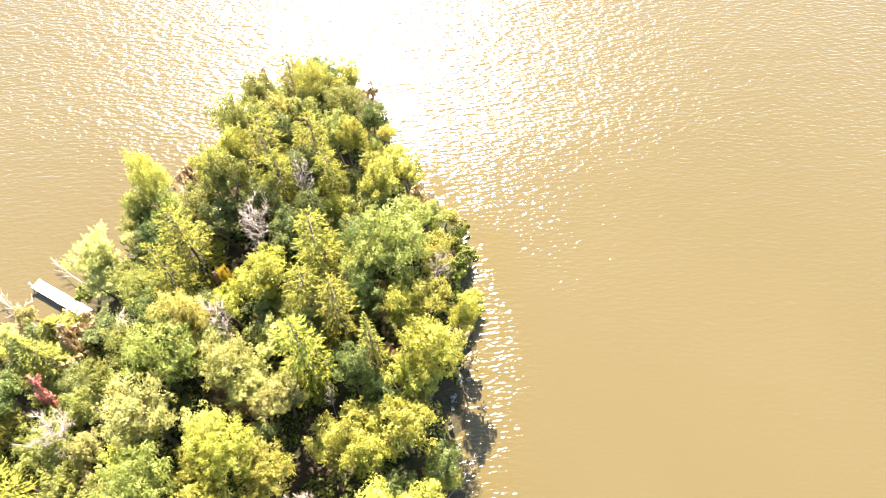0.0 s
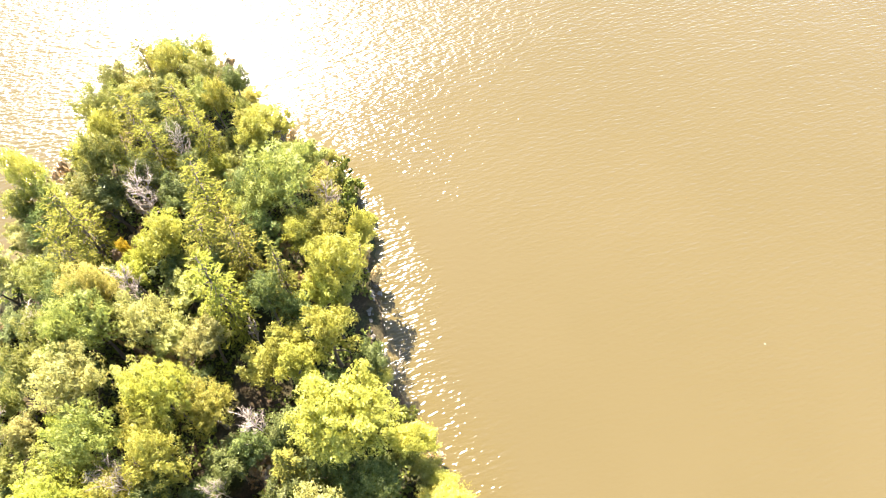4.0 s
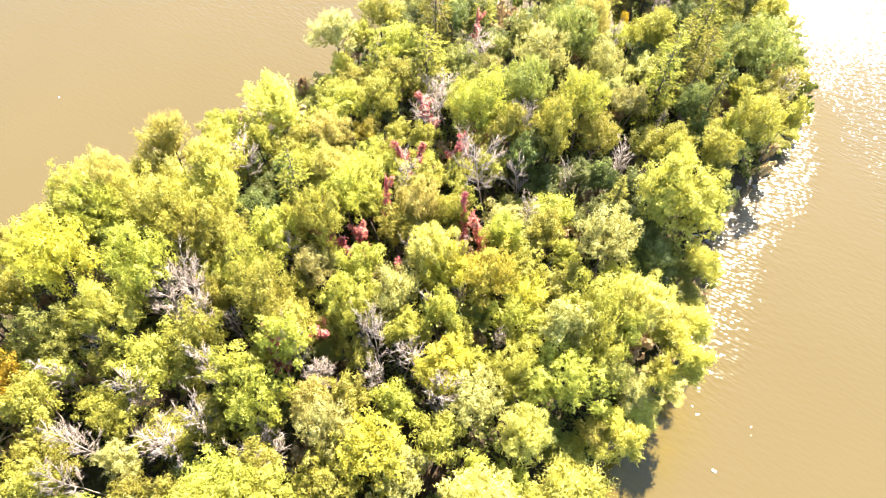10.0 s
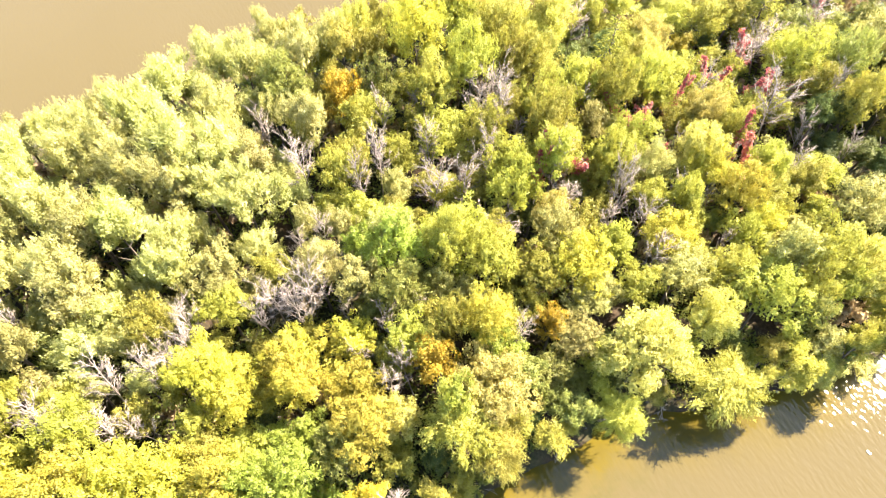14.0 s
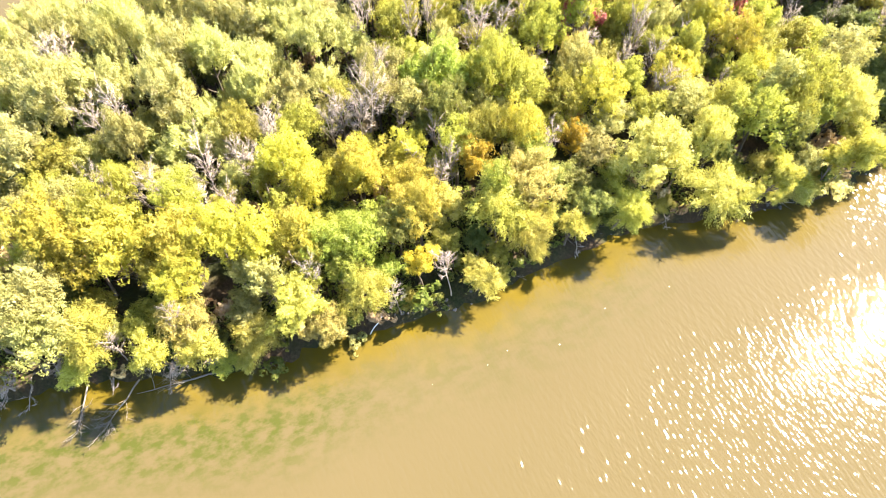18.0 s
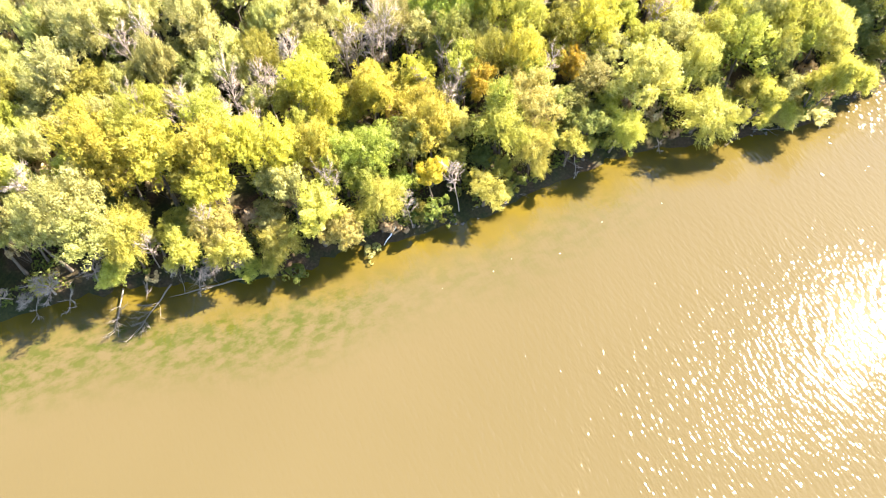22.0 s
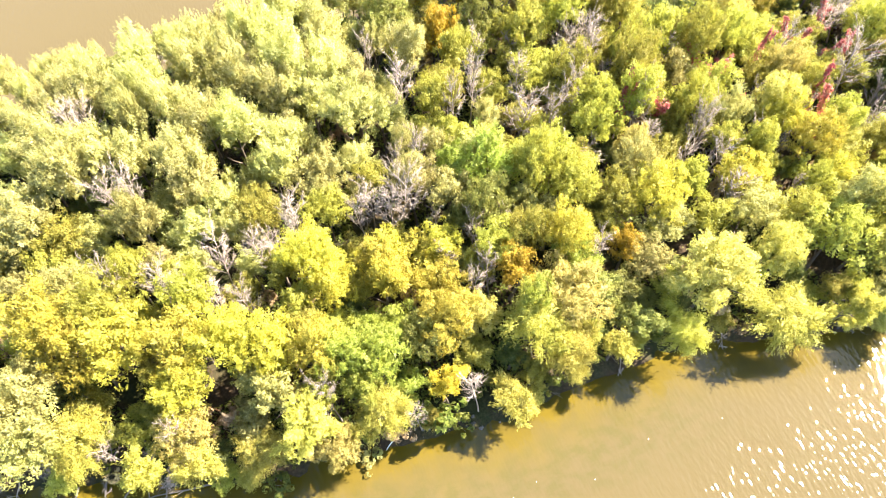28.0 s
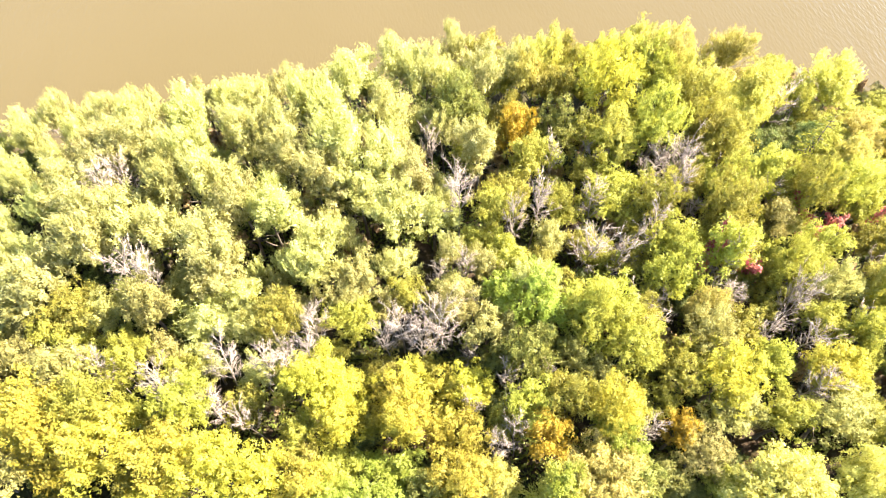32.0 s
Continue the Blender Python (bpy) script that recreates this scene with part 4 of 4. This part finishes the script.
plant("snag", -25.0, -35.7, 2.2, 12.3)
plant("snag", -33.9, -36.5, 1.2, 11.5)
plant("snag", -29.2, -38.9, 1.7, 13.4)
plant("snag", -13.7, -40.8, 1.0, 9.1)
plant("snag", -28.0, -40.8, 1.6, 11.6)
plant("snag", -13.4, -43.8, 1.3, 9.5)
plant("snag", -9.4, -43.9, 1.2, 10.4)
plant("snag", -31.3, -45.5, 2.2, 13.8)
plant("snag", -21.2, -45.6, 1.1, 8.7)
plant("snag", -9.5, -45.8, 1.5, 9.0)
plant("snag", -24.7, -46.2, 1.4, 10.8)
plant("snag", -17.3, -46.9, 1.0, 8.1)
plant("snag", -36.6, -47.1, 1.2, 12.3)
plant("snag", -11.8, -47.1, 1.4, 7.8)
plant("snag", -0.2, -48.3, 1.5, 8.9, 2, 1.57)
plant("snag", -24.3, -48.9, 1.1, 9.5)
plant("snag", -17.9, -50.1, 2.0, 10.7)
plant("snag", -20.0, -52.0, 2.0, 11.1)
plant("snag", -18.2, -52.9, 1.3, 10.4)
plant("snag", -0.2, -53.5, 1.3, 6.1)
plant("vine", -22.6, -25.4, 0.8, 12.0)
plant("vine", -22.3, -25.9, 0.9, 12.5)
plant("willow", -0.9, -29.9, 2.2, 6.8, 13, 1.57)
plant("willow", -1.0, -35.6, 1.7, 5.5, 6, 1.57)
plant("willow", -0.9, -40.1, 2.3, 7.1)
plant("willow", -3.5, -42.1, 3.0, 9.1)
plant("willow", 0.1, -45.7, 2.0, 4.9, 10, 1.57)
plant("willow", -1.0, -56.5, 2.3, 7.4)
plant("yellow", -46.8, -25.2, 2.8, 11.5)
plant("yellow", -35.8, -26.4, 2.9, 13.9)
plant("yellow", -28.5, -27.8, 2.6, 10.7)
plant("yellow", -23.5, -28.4, 2.1, 11.6)
plant("yellow", -20.9, -29.0, 2.6, 11.9)
plant("yellow", -13.0, -30.4, 2.5, 9.7)
plant("yellow", -30.4, -31.4, 3.2, 9.4)
plant("yellow", -14.9, -34.2, 2.7, 11.7)
plant("yellow", -18.5, -35.8, 3.1, 11.4)
plant("yellow", -17.4, -37.1, 2.2, 14.1)
plant("yellow", -33.9, -39.2, 2.0, 11.5)
plant("yellow", -11.4, -39.9, 2.3, 11.2)
plant("yellow", -11.5, -42.8, 2.0, 10.5)
plant("yellow", -29.5, -43.0, 2.0, 10.9)
plant("yellow", -20.9, -56.1, 2.3, 8.8)
# south end
plant("bright", -26.7, -58.3, 2.7, 13.0)
plant("bright", -42.8, -59.0, 2.2, 14.0)
plant("bright", -25.3, -59.8, 2.2, 12.0)
plant("bright", -36.4, -60.4, 3.0, 13.5)
plant("bright", -39.3, -61.5, 2.7, 13.8)
plant("bright", -30.4, -62.3, 2.9, 12.9)
plant("bright", -42.7, -63.7, 2.6, 13.3)
plant("bright", -20.6, -64.0, 2.1, 9.7)
plant("bright", -22.7, -64.8, 2.5, 10.9)
plant("bright", -31.4, -64.8, 2.8, 13.7)
plant("bright", -39.5, -65.0, 2.8, 12.9)
plant("bright", -25.4, -67.0, 3.1, 13.0)
plant("bright", -27.3, -67.2, 2.8, 14.6)
plant("bright", -33.3, -67.6, 2.6, 14.5)
plant("bright", -21.5, -67.9, 2.7, 10.0)
plant("bright", -36.8, -69.3, 2.7, 14.2)
plant("bright", -41.5, -69.5, 2.6, 14.3)
plant("bright", -30.0, -71.4, 2.7, 13.2)
plant("bright", -39.4, -73.6, 2.7, 13.4)
plant("bright", -31.5, -74.1, 3.3, 12.5)
plant("bright", -38.7, -76.5, 2.9, 13.1)
plant("bright", -31.3, -77.2, 3.0, 14.7)
plant("bright", -28.4, -77.4, 2.7, 13.8)
plant("bright", -35.6, -79.9, 3.3, 12.6)
plant("bright", -25.8, -81.3, 3.2, 12.7)
plant("cream", -1.3, -60.6, 2.2, 6.6, 16, 1.57)
plant("cream", -4.1, -71.6, 2.4, 7.5)
plant("gold", -14.7, -58.5, 2.6, 12.0)
plant("gold", -6.7, -60.0, 2.4, 11.6)
plant("gold", -8.1, -63.5, 2.8, 11.4)
plant("gold", -9.6, -66.6, 2.8, 11.8)
plant("gold", -10.1, -70.1, 3.1, 11.9)
plant("gold", -7.2, -70.7, 2.5, 9.9)
plant("gold", -11.8, -75.0, 3.4, 11.6)
plant("gold", -12.4, -78.0, 2.8, 11.1)
plant("gold", -14.6, -79.6, 3.0, 13.7)
plant("lush", -5.9, -58.4, 2.3, 10.0)
plant("lemon", -1.7, -62.4, 2.9, 8.8)
plant("pale", -4.5, -64.1, 1.8, 9.7)
plant("pale", -33.9, -71.4, 2.3, 14.0)
plant("pale", -22.3, -71.8, 1.7, 13.3)
plant("pale", -23.2, -72.4, 2.3, 11.4)
plant("pale", -18.1, -78.7, 2.8, 11.2)
plant("pale", -6.6, -82.3, 2.9, 10.9, 3, 1.57)
plant("pale", -8.2, -82.6, 3.3, 13.1)
plant("pale", -8.5, -86.2, 2.6, 10.8)
plant("shrub", 0.3, -65.9, 1.7, 1.6)
plant("snag", -16.4, -58.9, 1.4, 12.7)
plant("snag", -20.4, -59.0, 1.8, 10.9)
plant("snag", -2.9, -59.8, 1.4, 10.2)
plant("snag", -19.1, -60.9, 2.1, 8.6)
plant("snag", -17.5, -62.2, 1.7, 10.7)
plant("snag", -13.1, -64.0, 1.4, 10.1)
plant("snag", -16.5, -66.1, 1.8, 12.4)
plant("snag", -14.2, -66.9, 2.0, 8.7)
plant("snag", -15.0, -71.2, 1.9, 11.4)
plant("snag", -4.7, -71.6, 1.3, 9.3)
plant("snag", -16.2, -72.0, 1.9, 10.9)
plant("snag", -25.3, -72.2, 1.6, 13.8)
plant("snag", -26.3, -73.1, 2.2, 11.9)
plant("snag", -17.6, -75.1, 1.4, 12.3)
plant("snag", -36.6, -76.1, 2.0, 12.3)
plant("snag", -34.9, -76.2, 1.9, 13.5)
plant("snag", -5.6, -78.3, 1.3, 6.9)
plant("snag", -6.7, -82.5, 1.6, 8.8, 9, 1.57)
plant("snag", -13.6, -84.7, 2.3, 11.8)
plant("snag", -6.8, -88.2, 2.1, 4.2)
plant("willow", -1.7, -66.5, 2.3, 4.9)
plant("willow", -2.2, -71.2, 1.8, 6.5, 7, 1.57)
plant("willow", -3.6, -74.7, 1.7, 8.4, 15, 1.57)
plant("willow", -5.9, -79.6, 2.4, 8.3)
plant("willow", -6.1, -81.6, 1.7, 4.2, 22, 1.57)
plant("yellow", -21.0, -62.3, 2.3, 10.6)
plant("yellow", -14.7, -69.1, 2.3, 11.1)
plant("yellow", -18.8, -73.8, 2.2, 10.6)
plant("yellow", -15.0, -75.8, 2.6, 12.7)
plant("yellow", -24.1, -78.5, 2.6, 9.5)
plant("orange", -1.5, -50.7, 1.6, 7.6)
plant("bank_bush", 0.9, -58.6, 1.1, 1.2)
plant("bank_bush", 0.5, -57.6, 0.7, 0.8)

# trees between the ones above, as tall and of the same kinds as those round them, where the canopy would otherwise show holes
fill = random.Random(17)
seen = [s for s in standing if not s[4]]
spots = np.array([s[:4] for s in seen] + [(s[0], s[1], 1.0, s[3]) for s in standing if s[4]])
kinds_near = [s[5] for s in seen]
LIKE = {"round": "yellow", "cream": "yellow", "gold": "yellow", "willow": "yellow", "overhang": "green", "orange": "yellow", "pine": "dark", "spruce": "dark", "lemon": "yellow"}
for wanted, tries, low, high in (("tree", 12000, 0.62, 0.86), ("under", 5000, 0.42, 0.62)):
    made = 0
    while made < (400 if wanted == "tree" else 430) and tries:
        tries -= 1
        x, y = fill.uniform(-55, 4), fill.uniform(-112, 57)
        near_trail = abs(x + 10.3 - (y - 17) * 0.39) < 2.2 and 9 < y < 23
        if near_trail or shore_distance(np.array([x]), np.array([y]))[0] < (1.6 if x > -20 else 2.0 if -9 < y < 26 else 3.2):
            continue
        away = np.hypot(spots[:, 0] - x, spots[:, 1] - y)
        if wanted == "tree":
            r = fill.uniform(1.5, 2.3)
            if (away / (0.54 * spots[:, 2] + 0.56 * r)).min() < 1:
                continue
        else:
            r = fill.uniform(1.1, 1.8)
            if away.min() < 1.2:
                continue
        near = np.argsort(away[:len(seen)])[:3]
        tall = float(np.clip(np.median(spots[near, 3]), 6.5, 12.5))
        kind = kinds_near[near[fill.choice((0, 0, 1, 2))]]
        kind = LIKE.get(kind, kind)
        if wanted == "under":
            kind = fill.choice(("shrub", "dark", "dry_brush", "green", "dry_brush"))
        plant(kind, x, y, r, fill.uniform(1.8, 3.6) if kind == "shrub" else fill.uniform(2.8, 5.5) if kind == "dry_brush" else tall * fill.uniform(low, high))
        spots = np.vstack([spots, [(x, y, r, tall)]])
        made += 1

# brush along the east bank, hanging over the water's edge
bank = random.Random(29)
for k in range(92):
    y = 52 - k * 1.6 + bank.uniform(-0.5, 0.5)
    x = float(np.interp(-y, [-p[1] for p in EAST], [p[0] for p in EAST])) - bank.uniform(0.3, 1.6)
    if 14 < y < 21 or bank.random() < (0.55 if -38 < y < -17 or -57 < y < -44 else 0.15):
        continue
    plant(bank.choice(("shrub", "willow", "dry_brush", "yellow", "willow", "shrub")) if y > -70 or bank.random() < 0.6 else "snag", x, y, bank.uniform(0.9, 1.5), bank.uniform(1.8, 3.6), 14, 1.57)

# and along the west bank
for (ax, ay), (bx, by) in zip(WEST[2:], WEST[3:]):
    steps = max(1, int(math.hypot(bx - ax, by - ay) / 2.3))
    for k in range(steps):
        f = (k + bank.random()) / steps
        x, y = ax + (bx - ax) * f + bank.uniform(0.9, 2.2), ay + (by - ay) * f
        kind = bank.choice(("shrub", "yellow", "pale", "dry_brush", "snag", "green"))
        plant(kind, x, y, bank.uniform(0.9, 1.5), bank.uniform(1.6, 3.0) if kind == "shrub" else bank.uniform(3.0, 5.5))

for form in PROTO.values():
    for root, _, _ in form:
        for o in (*root.children_recursive, root):
            bpy.data.objects.remove(o)

# low growth and fallen leaves on the ground
r = np.random.RandomState(23)
lx, ly = r.uniform(-55, 5, 230000), r.uniform(-122, 58, 230000)
ld = shore_distance(lx, ly)
trail = (np.abs(lx + 10.2 - (ly - 17) * 0.42) < 1.1) & (ly > 9) & (ly < 23)
patchy = np.sin(lx * 0.7 + 1.3 * np.sin(ly * 0.31)) + np.cos(ly * 0.83 + lx * 0.2) > -0.5
ok = (ld > 0.7) & ~trail & patchy
lx, ly = lx[ok][:115000], ly[ok][:115000]
c = np.stack([lx, ly, ground_height(lx, ly) + r.uniform(0.03, 0.75, len(lx)) * r.uniform(0.2, 1, len(lx))], -1)
n = r.normal(size=c.shape) * 0.7 + [0, 0, 1]
tagged(new("undergrowth", leaf_sheet("undergrowth", c, n, r.uniform(0.13, 0.28, len(c)), LEAF["shrub"], 24)), "low green and brown undergrowth covering the wood floor", "undergrowth", kind="stuff")

# ---- the shore ----
def box_mesh(name, lx, ly, lz, mat, bevel=0.01):
    bm = bmesh.new()
    bmesh.ops.create_cube(bm, size=1)
    bmesh.ops.scale(bm, vec=(lx, ly, lz), verts=bm.verts)
    if bevel:
        bmesh.ops.bevel(bm, geom=bm.edges[:], offset=bevel, segments=1, affect="EDGES")
    me = bpy.data.meshes.new(name)
    bm.to_mesh(me)
    bm.free()
    me.materials.append(mat)
    return me


def rod_mesh(name, length, r, mat, sides=8):
    t = Tubes()
    t.add([Vector((0, 0, 0)), Vector((0, 0, length))], [r, r], sides)
    t.f.append(tuple(reversed(range(sides))))
    return mesh_from(name, t.v, t.f, mat)


def build_dock():
    """A narrow white plank dock on steel legs, running out from the west bank."""
    a, b = Vector((-32.6, 26.0, 0)), Vector((-39.5, 29.75, 0))
    length = (b - a).length
    root = new("dock")
    root.matrix_basis = Matrix.Translation(a) @ Matrix.Rotation(math.atan2(b.y - a.y, b.x - a.x), 4, "Z")
    width, top = 1.05, 0.62
    plank = box_mesh("plank", 0.138, width, 0.035, WHITE, 0.005)
    for i in range(int(length / 0.146)):
        part("plank", plank, root, at=Matrix.Translation((0.07 + i * 0.146, 0, top)))
    stringer = box_mesh("stringer", length, 0.045, 0.16, WHITE)
    for side in (-1, 1):
        part("stringer", stringer, root, at=Matrix.Translation((length / 2, side * (width / 2 - 0.06), top - 0.10)))
    leg = rod_mesh("leg", 1.9, 0.03, STEEL)
    brace = box_mesh("cross_brace", 0.05, width + 0.06, 0.05, STEEL)
    for x in (2.2, 4.4, length - 0.25):
        for side in (-1, 1):
            part("leg", leg, root, "galvanised steel leg", Matrix.Translation((x, side * (width / 2 + 0.035), -1.1)))
        part("cross_brace", brace, root, at=Matrix.Translation((x, 0, top - 0.21)))
    post = part("mooring_post", rod_mesh("mooring_post", 1.5, 0.05, WHITE), root, "white mooring post", Matrix.Translation((length + 0.07, 0.30, -0.5)))
    part("post_cap", box_mesh("post_cap", 0.2, 0.2, 0.1, WHITE, 0.03), post, at=Matrix.Translation((0, 0, 1.5)))
    tagged(root, "narrow white plank dock on steel legs at the wooded bank", "dock")


build_dock()


def rock_mesh(seed):
    bm = bmesh.new()
    bmesh.ops.create_icosphere(bm, subdivisions=2, radius=1)
    rng = random.Random(seed)
    off = Vector((rng.uniform(0, 50), rng.uniform(0, 50), 0))
    for v in bm.verts:
        v.co *= 0.66 + 0.75 * noise.noise(v.co * 1.1 + off) + 0.25 * noise.noise(v.co * 2.6 + off)
        v.co.z *= 0.6
    me = bpy.data.meshes.new("rock")
    bm.to_mesh(me)
    bm.free()
    me.materials.append(STONE)
    return me


rocks = [rock_mesh(i) for i in range(6)]
rr = random.Random(41)
for y0, y1, count, big in ((10, 25, 55, 0.40), (-14, 9, 65, 0.34), (-36, -22, 25, 0.28), (-57, -42, 35, 0.32), (40, 54, 20, 0.35)):
    for _ in range(count):
        y = rr.uniform(y0, y1)
        xs = np.interp(-y, [-p[1] for p in EAST], [p[0] for p in EAST]) + rr.uniform(-0.9, 0.35)
        ob = new("rock", rocks[rr.randrange(6)])
        k = rr.uniform(0.2, 0.85) * big
        ob.matrix_basis = Matrix.Translation((xs, y, max(-0.12, ground_at(xs, y)) + 0.12 * k)) @ Matrix.Rotation(rr.uniform(0, 6.28), 4, "Z") @ Matrix.Diagonal((k, k * rr.uniform(0.7, 1.2), k, 1))
        tagged(ob, "pale grey stone lying at the foot of the bank", "rock", "stones along the shore")


def fallen_tree(name, base, tip, r0, twigs, label, mat=DRIFT, seed=1, z0=0.35, z1=0.05):
    """A dead trunk lying on the bank or in the water, with some bare branches."""
    rng = random.Random(seed)
    a, b = Vector((*base, z0)), Vector((*tip, z1))
    root = new(name)
    root.matrix_basis = Matrix.Translation(a)
    d, L = (b - a), (b - a).length
    pts = [d * (i / 6) + Vector((rng.uniform(-.07, .07), rng.uniform(-.07, .07), rng.uniform(-.03, .05))) for i in range(7)]
    t = Tubes()
    t.add(pts, [r0 * (1 - 0.8 * i / 6) for i in range(7)], 7)
    t.f.append(tuple(reversed(range(7))))
    part("trunk", t.mesh("trunk", mat), root)
    for i in range(twigs):
        t = Tubes()
        k = rng.uniform(0.35, 0.98)
        q = d * k
        way = d.normalized() * 0.8 + Vector((rng.uniform(-1, 1), rng.uniform(-1, 1), rng.uniform(0.0, 0.7)))
        m = bent_path(rng, q, way, L * rng.uniform(0.18, 0.36), 0.25, 0.04, 4)
        t.add(m, [r0 * 0.35, r0 * 0.26, r0 * 0.18, 0.018, 0.01], 4)
        for j in range(14):
            s0 = m[1 + j % 3].lerp(m[2 + j % 3], rng.random())
            t.twig(s0, s0 + (way.normalized() + Vector((rng.uniform(-.9, .9), rng.uniform(-.9, .9), rng.uniform(-.2, .7)))).normalized() * L * rng.uniform(0.06, 0.18), 0.014)
        tagged(part("limb", t.mesh("limb", mat), root), kind="stuff")
    return tagged(root, label, "fallen tree", "driftwood along the shore")


fallen_tree("fallen_log", (-1.3, -70.6), (-2.3, -78.2), 0.11, 5, "long bleached log lying at the water's edge", seed=2, z1=0.15)
fallen_tree("fallen_tree", (-4.6, -82.0), (-0.6, -83.8), 0.10, 14, "dead tree fallen into the river with bare branches", seed=3, z0=0.7)
fallen_tree("fallen_tree", (-3.3, -77.6), (0.2, -81.9), 0.09, 15, "dead tree fallen into the river with bare branches", seed=4, z0=0.6)
fallen_tree("birch_pole", (-0.9, -55.0), (0.45, -57.0), 0.11, 0, "short white birch pole leaning into the shallows", WHITE, seed=5, z0=0.8)
fallen_tree("fallen_branch", (1.9, -15.6), (3.6, -10.6), 0.09, 4, "bleached fallen branch at the foot of the bank", seed=6)
fallen_tree("fallen_branch", (2.0, -14.5), (3.3, -17.2), 0.09, 4, "bleached fallen branch at the foot of the bank", seed=16)
fallen_tree("fallen_branch", (-0.9, -42.6), (1.0, -40.7), 0.07, 2, "dark dead branch reaching into the water", BARK, seed=7)
fallen_tree("fallen_branch", (-1.2, 8.0), (1.9, 12.0), 0.10, 7, "bleached dead branches hanging over the bank", seed=8, z0=3.0, z1=1.2)
fallen_tree("fallen_tree", (-37.6, 25.0), (-42.2, 28.0), 0.09, 8, "bare dead branch leaning over the water by the dock", DEAD, seed=9, z0=0.9, z1=0.7)
fallen_tree("fallen_branch", (-34.6, 29.5), (-37.6, 31.6), 0.06, 7, "bare dead branch leaning over the water by the dock", DEAD, seed=10, z0=0.9, z1=0.6)
fallen_tree("fallen_branch", (-45.5, 2.5), (-47.5, 1.2), 0.06, 7, "bare grey branches hanging over the west bank", DEAD, seed=11, z0=1.2, z1=0.5)
fallen_tree("fallen_branch", (-46.4, -3.8), (-48.4, -4.6), 0.06, 7, "bare grey branches hanging over the west bank", DEAD, seed=12, z0=1.2, z1=0.5)
for i, (y, dx) in enumerate(((-86.5, 1.6), (-89.5, 1.2), (-79.5, 1.4), (-74.6, 1.2), (-34.0, 0.9), (-8.6, 1.0), (-5.0, 1.2), (-24.0, 1.0))):
    x = float(np.interp(-y, [-p[1] for p in EAST], [p[0] for p in EAST]))
    fallen_tree("root_tangle", (x - 1.2, y), (x + dx, y - 0.8), 0.07, 7, "tangle of bare grey roots and branches on the bank", DEAD, seed=20 + i, z0=0.8, z1=0.1)


def drift_clump(x, y, size, seed):
    """A small clump of pale foam and leaves afloat."""
    rng = random.Random(seed)
    root = new("drift_clump")
    root.matrix_basis = Matrix.Translation((x, y, 0.0))
    for i in range(3):
        bm = bmesh.new()
        bmesh.ops.create_icosphere(bm, subdivisions=1, radius=size * rng.uniform(0.3, 0.6))
        for v in bm.verts:
            v.co += Vector((rng.uniform(-1, 1), rng.uniform(-1, 1), rng.uniform(-.4, .4))) * size * 0.12
            v.co.z *= 0.5
        me = bpy.data.meshes.new("foam_lump")
        bm.to_mesh(me)
        bm.free()
        me.materials.append(FOAM)
        part("foam_lump", me, root, at=Matrix.Translation((rng.uniform(-.5, .5) * size, rng.uniform(-.5, .5) * size, size * 0.08)))
    tagged(root, "small clump of pale foam floating on the river", "foam", "foam on the river")


for i, (x, y, s) in enumerate(((7.3, -53.4, .16), (6.9, -45.7, .17), (8.3, -40.9, .2), (7.5, -48.0, .17), (6.7, -35.1, .2), (7.1, -28.1, .2), (-68.7, -14.9, .45), (10.8, -10.0, .6), (11.9, -4.7, .22), (7.6, -6.4, .4),
                               (5.7, 5.2, .2), (5.9, 3.8, .2), (12.2, -5.4, .2), (35.2, 5.6, .2), (3.7, 3.9, .5), (4.6, 2.8, .3), (6.9, -6.0, .25))):
    drift_clump(x, y, s * 0.5, 60 + i)
